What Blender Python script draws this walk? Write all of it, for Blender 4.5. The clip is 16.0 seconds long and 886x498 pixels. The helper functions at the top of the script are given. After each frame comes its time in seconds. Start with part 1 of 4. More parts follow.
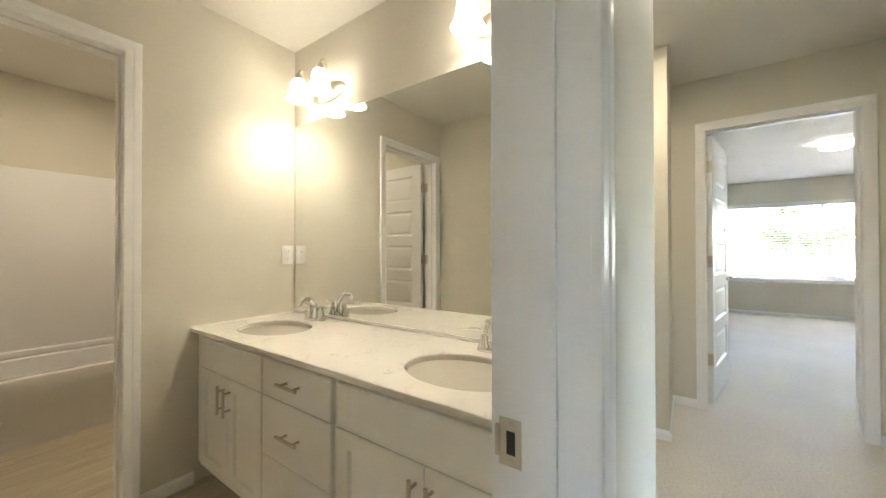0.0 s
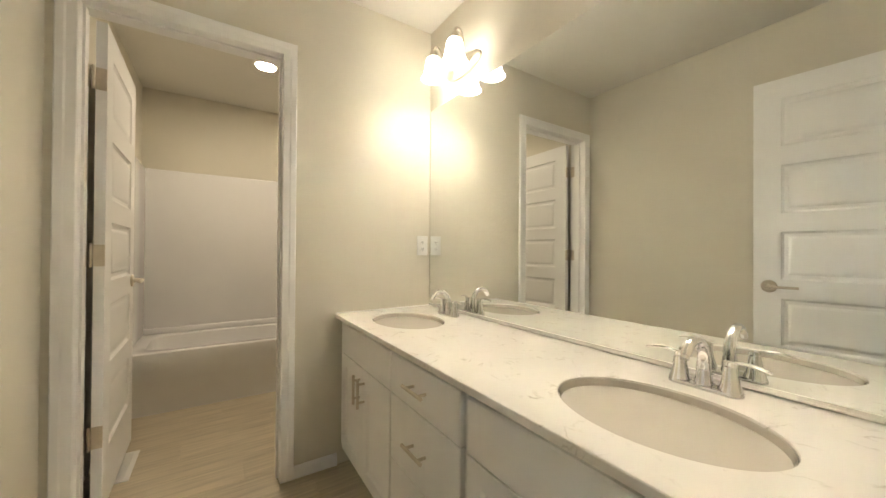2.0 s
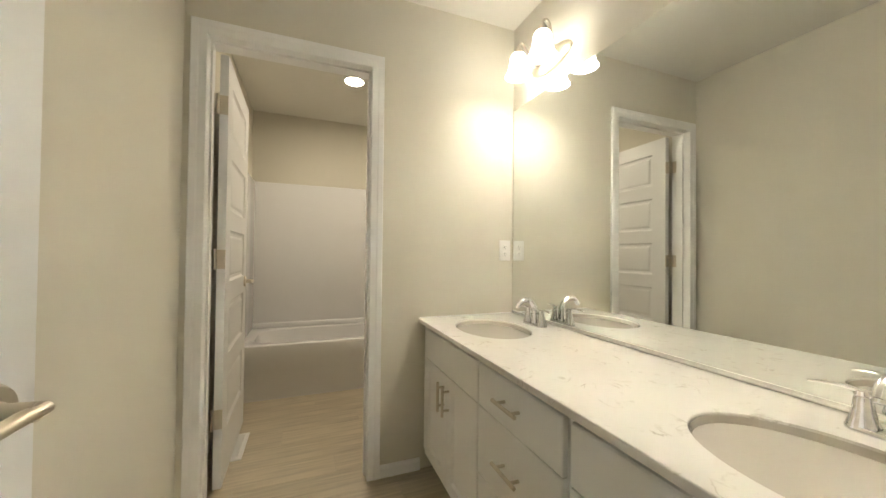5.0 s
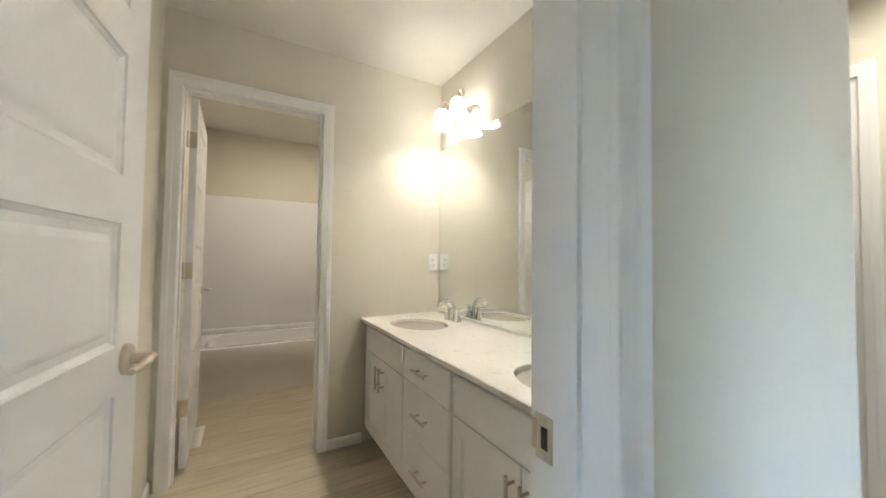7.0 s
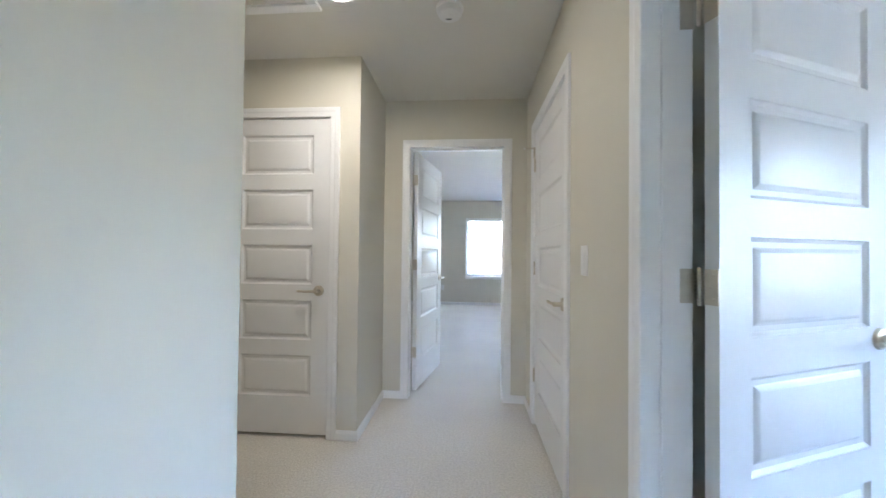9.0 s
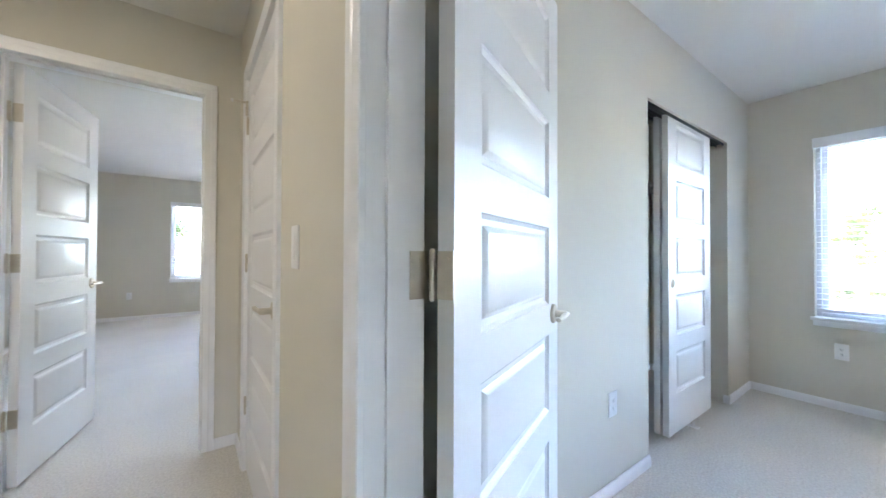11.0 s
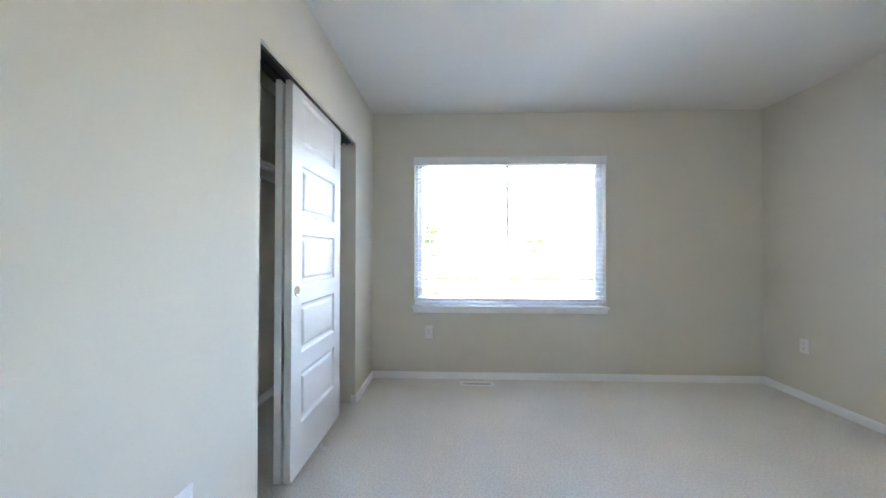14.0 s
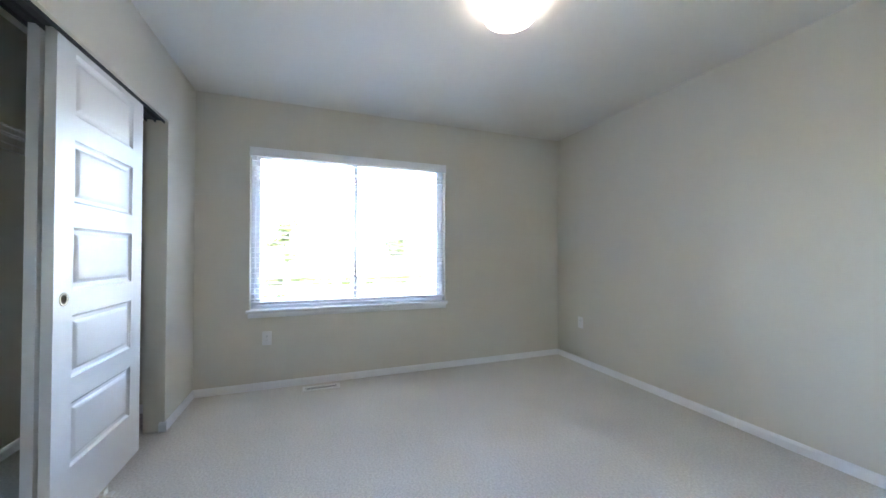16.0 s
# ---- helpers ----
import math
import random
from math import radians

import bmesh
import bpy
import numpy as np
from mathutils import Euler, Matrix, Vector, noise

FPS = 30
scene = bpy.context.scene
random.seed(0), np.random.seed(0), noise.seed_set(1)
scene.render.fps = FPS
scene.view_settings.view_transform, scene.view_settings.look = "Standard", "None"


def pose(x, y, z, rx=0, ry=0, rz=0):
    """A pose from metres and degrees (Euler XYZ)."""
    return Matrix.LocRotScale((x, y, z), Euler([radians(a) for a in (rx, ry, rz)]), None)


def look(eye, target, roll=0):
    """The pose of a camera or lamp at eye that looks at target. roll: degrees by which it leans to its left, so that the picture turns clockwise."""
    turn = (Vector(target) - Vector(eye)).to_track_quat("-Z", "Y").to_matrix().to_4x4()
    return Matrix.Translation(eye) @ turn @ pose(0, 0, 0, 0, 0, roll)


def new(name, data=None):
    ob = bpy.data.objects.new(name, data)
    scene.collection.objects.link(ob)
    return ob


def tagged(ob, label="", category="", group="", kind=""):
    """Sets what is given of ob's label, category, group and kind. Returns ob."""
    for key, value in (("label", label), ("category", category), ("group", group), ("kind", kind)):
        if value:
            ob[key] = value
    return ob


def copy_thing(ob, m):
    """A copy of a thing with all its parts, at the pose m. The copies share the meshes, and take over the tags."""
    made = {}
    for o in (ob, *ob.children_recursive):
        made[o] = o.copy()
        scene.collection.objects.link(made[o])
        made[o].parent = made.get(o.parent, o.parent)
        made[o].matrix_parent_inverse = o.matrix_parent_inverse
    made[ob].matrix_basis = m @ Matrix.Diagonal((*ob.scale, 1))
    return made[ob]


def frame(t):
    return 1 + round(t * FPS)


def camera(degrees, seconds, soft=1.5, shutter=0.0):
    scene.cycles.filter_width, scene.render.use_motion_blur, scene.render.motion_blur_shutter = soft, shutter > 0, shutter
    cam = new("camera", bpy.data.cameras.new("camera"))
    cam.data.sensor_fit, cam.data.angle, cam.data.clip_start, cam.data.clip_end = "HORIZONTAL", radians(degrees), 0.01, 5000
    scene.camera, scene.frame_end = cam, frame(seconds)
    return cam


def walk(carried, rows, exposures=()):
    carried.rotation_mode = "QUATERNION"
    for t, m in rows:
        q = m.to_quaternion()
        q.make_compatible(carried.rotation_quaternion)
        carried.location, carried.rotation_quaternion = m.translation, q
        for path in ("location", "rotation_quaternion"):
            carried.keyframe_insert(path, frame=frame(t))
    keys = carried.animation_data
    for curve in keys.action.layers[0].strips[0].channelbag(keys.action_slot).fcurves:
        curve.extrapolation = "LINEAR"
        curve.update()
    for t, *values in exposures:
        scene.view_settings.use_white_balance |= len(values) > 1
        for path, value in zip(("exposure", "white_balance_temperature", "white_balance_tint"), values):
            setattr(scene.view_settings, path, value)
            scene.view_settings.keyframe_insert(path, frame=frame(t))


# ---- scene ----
cam = camera(103.8, 16.0, shutter=0.15)
# seconds, stops, kelvin, tint
EXPOSURES = [(0.0, 6.28, 6420, 14), (1.0, 6.25, 6700, 14), (2.0, 6.31, 6430, 14), (4.0, 6.29, 6130, 12), (6.3, 6.37, 5980, 13), (7.2, 6.26, 5750, 15), (9.0, 6.17, 5450, 18), (11.4, 6.37, 5850, 19), (12.5, 6.2, 5980, 19), (13.5, 6.18, 6150, 19), (14.5, 6.1, 6080, 19), (16.0, 5.98, 6030, 19)]
PATH = [
    (0, (0.088, 0.05, 1.163), (-1.057, 1.69, 1.179), -0.1),
    (0.5, (0.042, 0.121, 1.167), (-1.325, 1.582, 1.166), 0.1),
    (1, (-0.005, 0.184, 1.153), (-1.514, 1.496, 1.162), 0.1),
    (1.5, (-0.069, 0.225, 1.132), (-1.674, 1.418, 1.141), 0.3),
    (2, (-0.133, 0.242, 1.112), (-1.811, 1.329, 1.125), 0.4),
    (2.5, (-0.185, 0.243, 1.105), (-1.919, 1.24, 1.124), 0.4),
    (3, (-0.225, 0.247, 1.099), (-2.001, 1.167, 1.121), 0.4),
    (3.5, (-0.249, 0.247, 1.097), (-2.056, 1.105, 1.12), 0.4),
    (4, (-0.256, 0.236, 1.104), (-2.087, 1.039, 1.127), 0.4),
    (6.3, (0.05, 0.115, 1.171), (-1.832, 0.789, 1.206), 0.9),
    (6.5, (0.112, 0.087, 1.18), (-1.754, 0.806, 1.217), 0.8),
    (7, (0.254, 0.106, 1.159), (-1.486, 1.09, 1.224), 0.7),
    (7.5, (0.391, 0.152, 1.202), (-1.044, 1.545, 1.218), 0.4),
    (8, (0.505, 0.27, 1.178), (-0.529, 1.982, 1.202), 0.5),
    (8.5, (0.593, 0.37, 1.175), (0.012, 2.283, 1.201), 0.5),
    (9, (0.696, 0.44, 1.176), (0.549, 2.434, 1.207), 0.6),
    (9.2, (0.726, 0.465, 1.177), (0.747, 2.465, 1.203), 0.5),
    (11.3, (0.991, 0.902, 1.14), (2.308, 2.407, 1.159), 0.1),
    (11.5, (1.049, 0.94, 1.141), (2.455, 2.363, 1.156), 0.0),
    (12, (1.19, 0.987, 1.162), (2.795, 2.181, 1.179), -0.1),
    (12.5, (1.334, 0.989, 1.158), (3.112, 1.906, 1.172), -0.1),
    (13, (1.459, 0.991, 1.15), (3.364, 1.6, 1.167), 0.1),
    (13.5, (1.557, 0.993, 1.136), (3.533, 1.302, 1.161), 0.1),
    (14, (1.602, 0.945, 1.153), (3.601, 1.015, 1.174), 0.1),
    (14.5, (1.624, 0.924, 1.119), (3.617, 0.764, 1.159), 0.0),
    (15, (1.593, 0.867, 1.147), (3.56, 0.508, 1.169), 0.0),
    (15.5, (1.563, 0.815, 1.148), (3.488, 0.273, 1.171), 0.1),
    (16, (1.526, 0.821, 1.141), (3.4, 0.124, 1.168), 0.1),
]
walk(cam, [(t, look(eye, target, roll)) for t, eye, target, roll in PATH], EXPOSURES)

# ---- light ----
world = bpy.data.worlds.new("world")
scene.world = world
world.use_nodes = True
wn = world.node_tree.nodes
sky = wn.new("ShaderNodeTexSky")
sky.sky_type = "NISHITA"
sky.sun_disc = False
sky.sun_elevation, sky.sun_rotation = radians(37), radians(270)
sky.dust_density = 4.0
world.node_tree.links.new(sky.outputs[0], wn["Background"].inputs[0])
wn["Background"].inputs[1].default_value = 0.15
sun = new("sun", bpy.data.lights.new("sun", "SUN"))
sun.data.energy, sun.data.angle, sun.data.color = 0.7, radians(12), (1.0, 0.95, 0.88)
sun.matrix_world = look((0, 0, 0), (0.8, 0.0, -0.6))

VANITY_GLOW, BULB_GLOW, CAN_GLOW, HALL_GLOW, DOME_GLOW = 0.175, 1.85, 3.6, 3.9, 0.22


# ---- materials ----
def mat(name, color, rough=0.5, metal=0.0, bump=0.0, scale=200.0, var=0.05, vscale=3.0, coat=0.0, stretch=(1, 1, 1), rand=0.0, sheen=0.0, spec=0.5):
    m = bpy.data.materials.new(name)
    m.use_nodes = True
    nt = m.node_tree
    b = nt.nodes["Principled BSDF"]
    b.inputs["Roughness"].default_value = rough
    b.inputs["Metallic"].default_value = metal
    b.inputs["Specular IOR Level"].default_value = spec
    b.inputs["Coat Weight"].default_value = coat
    b.inputs["Coat Roughness"].default_value = 0.08
    b.inputs["Sheen Weight"].default_value = sheen
    tc = nt.nodes.new("ShaderNodeTexCoord")
    mp = nt.nodes.new("ShaderNodeMapping")
    mp.inputs["Scale"].default_value = stretch
    nt.links.new(tc.outputs["Object"], mp.inputs[0])
    n1 = nt.nodes.new("ShaderNodeTexNoise")
    n1.inputs["Scale"].default_value = vscale
    n1.inputs["Detail"].default_value = 6
    nt.links.new(mp.outputs[0], n1.inputs[0])
    ramp = nt.nodes.new("ShaderNodeValToRGB")
    lo = [max(0, c * (1 - var)) for c in color]
    hi = [min(1, c * (1 + var)) for c in color]
    ramp.color_ramp.elements[0].position, ramp.color_ramp.elements[1].position = 0.3, 0.7
    ramp.color_ramp.elements[0].color, ramp.color_ramp.elements[1].color = (*lo, 1), (*hi, 1)
    nt.links.new(n1.outputs[0], ramp.inputs[0])
    out = ramp.outputs[0]
    if rand:
        info = nt.nodes.new("ShaderNodeObjectInfo")
        mr = nt.nodes.new("ShaderNodeMapRange")
        mr.inputs["To Min"].default_value, mr.inputs["To Max"].default_value = 1 - rand, 1 + rand
        nt.links.new(info.outputs["Random"], mr.inputs[0])
        hs = nt.nodes.new("ShaderNodeHueSaturation")
        nt.links.new(mr.outputs[0], hs.inputs["Value"])
        nt.links.new(out, hs.inputs["Color"])
        out = hs.outputs[0]
    nt.links.new(out, b.inputs["Base Color"])
    rr = nt.nodes.new("ShaderNodeMapRange")
    rr.inputs["To Min"].default_value, rr.inputs["To Max"].default_value = rough * 0.96, min(1, rough * 1.04)
    nt.links.new(n1.outputs[0], rr.inputs[0])
    nt.links.new(rr.outputs[0], b.inputs["Roughness"])
    if bump:
        n2 = nt.nodes.new("ShaderNodeTexNoise")
        n2.inputs["Scale"].default_value = scale
        n2.inputs["Detail"].default_value = 3
        nt.links.new(mp.outputs[0], n2.inputs[0])
        bp = nt.nodes.new("ShaderNodeBump")
        bp.inputs["Strength"].default_value = bump
        bp.inputs["Distance"].default_value = 0.002
        nt.links.new(n2.outputs[0], bp.inputs["Height"])
        nt.links.new(bp.outputs[0], b.inputs["Normal"])
    return m


def glow_mat(name, color, strength):
    m = mat(name, (0.9, 0.88, 0.84), 0.3, var=0.01)
    b = m.node_tree.nodes["Principled BSDF"]
    b.inputs["Emission Color"].default_value = (*color, 1)
    b.inputs["Emission Strength"].default_value = strength
    return m


WALL = mat("wall_paint", (0.688, 0.653, 0.556), 0.85, spec=0.2, bump=0.12, scale=170, var=0.025, vscale=1.3)
CEIL = mat("ceiling_paint", (0.76, 0.737, 0.668), 0.9, spec=0.2, bump=0.35, scale=120, var=0.02, vscale=1.5)
TRIM = mat("trim_paint", (0.87, 0.865, 0.85), 0.34, spec=0.45, bump=0.02, scale=40, var=0.01, vscale=2)
DOOR = mat("door_paint", (0.83, 0.825, 0.81), 0.38, spec=0.45, bump=0.05, scale=70, var=0.01, vscale=2)
CABINET = mat("cabinet_paint", (0.86, 0.845, 0.805), 0.42, spec=0.4, bump=0.02, scale=60, var=0.01, vscale=2)
NICKEL = mat("satin_nickel", (0.62, 0.56, 0.46), 0.36, 1.0, bump=0.05, scale=400, var=0.06, vscale=30)
CHROME = mat("chrome", (0.86, 0.86, 0.87), 0.06, 1.0, var=0.02)
DARK = mat("dark_gap", (0.02, 0.02, 0.02), 0.7, var=0.2)
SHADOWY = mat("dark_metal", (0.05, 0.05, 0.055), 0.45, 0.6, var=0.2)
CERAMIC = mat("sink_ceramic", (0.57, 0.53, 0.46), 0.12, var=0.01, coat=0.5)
ACRYLIC = mat("tub_acrylic", (0.82, 0.81, 0.80), 0.16, var=0.015, vscale=2, coat=0.4)
PLASTIC = mat("white_plastic", (0.82, 0.81, 0.78), 0.32, var=0.01)
VINYLW = mat("window_vinyl", (0.82, 0.82, 0.82), 0.35, var=0.01)
BLIND = mat("blind_slat", (0.85, 0.85, 0.84), 0.4, bump=0.04, scale=90, var=0.02, vscale=8, stretch=(4, 0.2, 4))
SUBFLOOR = mat("subfloor", (0.35, 0.3, 0.24), 0.8, var=0.1)
SIDING = mat("siding", (0.42, 0.44, 0.45), 0.6, var=0.06, bump=0.2, scale=12, stretch=(0.2, 0.2, 6))
ROOF = mat("roof_shingle", (0.10, 0.10, 0.11), 0.85, var=0.25, vscale=9, bump=0.5, scale=40)
ASPHALT = mat("asphalt", (0.055, 0.055, 0.058), 0.9, var=0.2, vscale=2, bump=0.5, scale=80)
LEAF = mat("leaf", (0.036, 0.052, 0.007), 0.7, var=0.4, vscale=2, rand=0.2)
BARK = mat("bark", (0.12, 0.09, 0.07), 0.9, var=0.3, vscale=10, bump=0.6, scale=40)
CARPAINT = mat("car_paint", (0.25, 0.05, 0.05), 0.25, 0.3, var=0.03, coat=0.8)
GLASSDARK = mat("dark_glass", (0.03, 0.035, 0.04), 0.08, var=0.05)
SHADE = glow_mat("frosted_shade", (1.0, 0.91, 0.74), VANITY_GLOW)
BULB = glow_mat("bulb_glass", (1.0, 0.91, 0.74), BULB_GLOW)
CANLED = glow_mat("can_led", (1.0, 0.85, 0.62), CAN_GLOW)
HALLLED = glow_mat("hall_led", (1.0, 0.87, 0.64), HALL_GLOW)
DOME = glow_mat("dome_glass", (1.0, 0.88, 0.72), DOME_GLOW)


def carpet_mat():
    m = mat("carpet", (0.785, 0.75, 0.675), 0.95, bump=0.0, var=0.06, vscale=1.6, sheen=0.3)
    nt = m.node_tree
    b = nt.nodes["Principled BSDF"]
    tc = nt.nodes.new("ShaderNodeTexCoord")
    v = nt.nodes.new("ShaderNodeTexVoronoi")
    v.inputs["Scale"].default_value = 190
    nt.links.new(tc.outputs["Object"], v.inputs[0])
    n = nt.nodes.new("ShaderNodeTexNoise")
    n.inputs["Scale"].default_value, n.inputs["Detail"].default_value = 70, 5
    nt.links.new(tc.outputs["Object"], n.inputs[0])
    add = nt.nodes.new("ShaderNodeMath")
    add.operation = "ADD"
    nt.links.new(v.outputs[0], add.inputs[0])
    nt.links.new(n.outputs[0], add.inputs[1])
    bp = nt.nodes.new("ShaderNodeBump")
    bp.inputs["Strength"].default_value, bp.inputs["Distance"].default_value = 0.6, 0.005
    nt.links.new(add.outputs[0], bp.inputs["Height"])
    nt.links.new(bp.outputs[0], b.inputs["Normal"])
    old = b.inputs["Base Color"].links[0].from_socket
    ramp = nt.nodes.new("ShaderNodeValToRGB")
    ramp.color_ramp.elements[0].position, ramp.color_ramp.elements[1].position = 0.35, 0.65
    ramp.color_ramp.elements[0].color, ramp.color_ramp.elements[1].color = (0.80, 0.79, 0.775, 1), (1, 1, 1, 1)
    n3 = nt.nodes.new("ShaderNodeTexNoise")
    n3.inputs["Scale"].default_value, n3.inputs["Detail"].default_value = 90, 6
    nt.links.new(tc.outputs["Object"], n3.inputs[0])
    nt.links.new(n3.outputs[0], ramp.inputs[0])
    mx = nt.nodes.new("ShaderNodeMix")
    mx.data_type, mx.blend_type = "RGBA", "MULTIPLY"
    mx.inputs[0].default_value = 1.0
    nt.links.new(old, mx.inputs[6])
    nt.links.new(ramp.outputs[0], mx.inputs[7])
    nt.links.new(mx.outputs[2], b.inputs["Base Color"])
    return m


def plank_mat():
    m = mat("vinyl_plank", (0.545, 0.472, 0.345), 0.38, var=0.18, vscale=9, stretch=(7, 0.35, 1), rand=0.07, bump=0.12, scale=60)
    return m


def quartz_mat():
    m = mat("quartz", (0.80, 0.775, 0.72), 0.1, var=0.02, vscale=4, coat=0.3)
    nt = m.node_tree
    b = nt.nodes["Principled BSDF"]
    old = b.inputs["Base Color"].links[0].from_socket
    tc = nt.nodes.new("ShaderNodeTexCoord")
    n = nt.nodes.new("ShaderNodeTexNoise")
    n.inputs["Scale"].default_value, n.inputs["Detail"].default_value, n.inputs["Distortion"].default_value = 13, 6, 0.7
    nt.links.new(tc.outputs["Object"], n.inputs[0])
    sub = nt.nodes.new("ShaderNodeMath")
    sub.operation = "SUBTRACT"
    sub.inputs[1].default_value = 0.5
    nt.links.new(n.outputs[0], sub.inputs[0])
    ab = nt.nodes.new("ShaderNodeMath")
    ab.operation = "ABSOLUTE"
    nt.links.new(sub.outputs[0], ab.inputs[0])
    vein = nt.nodes.new("ShaderNodeMapRange")
    vein.inputs["From Min"].default_value, vein.inputs["From Max"].default_value = 0.0, 0.022
    vein.inputs["To Min"].default_value, vein.inputs["To Max"].default_value = 1.0, 0.0
    nt.links.new(ab.outputs[0], vein.inputs[0])
    n2 = nt.nodes.new("ShaderNodeTexNoise")
    n2.inputs["Scale"].default_value, n2.inputs["Detail"].default_value = 14, 3
    nt.links.new(tc.outputs["Object"], n2.inputs[0])
    mask = nt.nodes.new("ShaderNodeMapRange")
    mask.inputs["From Min"].default_value, mask.inputs["From Max"].default_value = 0.50, 0.68
    nt.links.new(n2.outputs[0], mask.inputs[0])
    mul = nt.nodes.new("ShaderNodeMath")
    mul.operation = "MULTIPLY"
    nt.links.new(vein.outputs[0], mul.inputs[0])
    nt.links.new(mask.outputs[0], mul.inputs[1])
    mx = nt.nodes.new("ShaderNodeMix")
    mx.data_type = "RGBA"
    nt.links.new(mul.outputs[0], mx.inputs[0])
    nt.links.new(old, mx.inputs[6])
    mx.inputs[7].default_value = (0.52, 0.48, 0.41, 1)
    nt.links.new(mx.outputs[2], b.inputs["Base Color"])
    return m


def mirror_mat():
    m = bpy.data.materials.new("mirror_silver")
    m.use_nodes = True
    b = m.node_tree.nodes["Principled BSDF"]
    b.inputs["Base Color"].default_value = (0.86, 0.88, 0.86, 1)
    b.inputs["Metallic"].default_value = 1.0
    b.inputs["Roughness"].default_value = 0.005
    return m


def pane_mat():
    m = bpy.data.materials.new("window_glass")
    m.use_nodes = True
    nt = m.node_tree
    nt.nodes.clear()
    out = nt.nodes.new("ShaderNodeOutputMaterial")
    mix = nt.nodes.new("ShaderNodeMixShader")
    tr = nt.nodes.new("ShaderNodeBsdfTransparent")
    tr.inputs[0].default_value = (0.975, 0.985, 0.98, 1)
    gl = nt.nodes.new("ShaderNodeBsdfGlossy")
    gl.inputs["Roughness"].default_value = 0.02
    fr = nt.nodes.new("ShaderNodeFresnel")
    fr.inputs[0].default_value = 1.45
    nt.links.new(fr.outputs[0], mix.inputs[0])
    nt.links.new(tr.outputs[0], mix.inputs[1])
    nt.links.new(gl.outputs[0], mix.inputs[2])
    nt.links.new(mix.outputs[0], out.inputs[0])
    return m


CARPET, PLANK, QUARTZ, MIRROR, PANE = carpet_mat(), plank_mat(), quartz_mat(), mirror_mat(), pane_mat()


# ---- mesh helpers ----
def box(bm, x0, x1, y0, y1, z0, z1):
    vs = [bm.verts.new((x, y, z)) for x in (x0, x1) for y in (y0, y1) for z in (z0, z1)]
    for f in ((0, 1, 3, 2), (4, 6, 7, 5), (0, 4, 5, 1), (2, 3, 7, 6), (0, 2, 6, 4), (1, 5, 7, 3)):
        bm.faces.new([vs[i] for i in f])
    return vs


def boxes(*dims, bevel=0.0, seg=2):
    bm = bmesh.new()
    for d in dims:
        box(bm, *d)
    if bevel:
        bmesh.ops.bevel(bm, geom=bm.edges[:], offset=bevel, segments=seg, affect="EDGES", profile=0.5)
    return bm


def lathe(profile, n=32, axis="Z", center=(0, 0, 0), sx=1.0, sy=1.0):
    """Turns (radius, height) pairs round an axis."""
    bm = bmesh.new()
    rings = []
    for r, h in profile:
        ring = []
        for k in range(n):
            a = 2 * math.pi * k / n
            u, v = r * math.cos(a) * sx, r * math.sin(a) * sy
            p = {"Z": (u, v, h), "Y": (u, h, v), "X": (h, u, v)}[axis]
            ring.append(bm.verts.new([p[i] + center[i] for i in range(3)]))
        rings.append(ring)
    for a, b in zip(rings, rings[1:]):
        for k in range(n):
            bm.faces.new((a[k], a[(k + 1) % n], b[(k + 1) % n], b[k]))
    for ring in (rings[0], rings[-1]):
        if (ring[0].co - ring[n // 2].co).length > 1e-4:
            bm.faces.new(ring)
    bmesh.ops.remove_doubles(bm, verts=bm.verts[:], dist=1e-5)
    return bm


def tube(points, radii, n=14, squash=1.0):
    """A round bar along points, smoothed by Catmull-Rom."""
    pts = [Vector(p) for p in points]
    fine, rad = [], []
    for i in range(len(pts) - 1):
        p0, p1, p2, p3 = pts[max(i - 1, 0)], pts[i], pts[i + 1], pts[min(i + 2, len(pts) - 1)]
        for k in range(8):
            t = k / 8
            fine.append(0.5 * (2 * p1 + (p2 - p0) * t + (2 * p0 - 5 * p1 + 4 * p2 - p3) * t * t + (3 * p1 - p0 - 3 * p2 + p3) * t ** 3))
            rad.append(radii[i] * (1 - t) + radii[i + 1] * t)
    fine.append(pts[-1])
    rad.append(radii[-1])
    bm = bmesh.new()
    rings = []
    side = None
    for i, p in enumerate(fine):
        d = (fine[min(i + 1, len(fine) - 1)] - fine[max(i - 1, 0)]).normalized()
        if side is None:
            side = d.cross(Vector((0, 0, 1)) if abs(d.z) < 0.9 else Vector((1, 0, 0))).normalized()
        side = (side - d * side.dot(d)).normalized()
        up = d.cross(side)
        rings.append([bm.verts.new(p + rad[i] * (math.cos(2 * math.pi * k / n) * side + squash * math.sin(2 * math.pi * k / n) * up)) for k in range(n)])
    for a, b in zip(rings, rings[1:]):
        for k in range(n):
            bm.faces.new((a[k], a[(k + 1) % n], b[(k + 1) % n], b[k]))
    bm.faces.new(rings[0])
    bm.faces.new(rings[-1])
    return bm


def merge(*parts):
    out = bmesh.new()
    for p in parts:
        me = bpy.data.meshes.new("tmp")
        p.to_mesh(me)
        p.free()
        out.from_mesh(me)
        bpy.data.meshes.remove(me)
    return out


def mesh_of(name, bm, material, smooth=35):
    bmesh.ops.recalc_face_normals(bm, faces=bm.faces[:])
    me = bpy.data.meshes.new(name)
    bm.to_mesh(me)
    bm.free()
    me.materials.append(material)
    if smooth:
        for p in me.polygons:
            p.use_smooth = True
        me.set_sharp_from_angle(angle=radians(smooth))
    return me


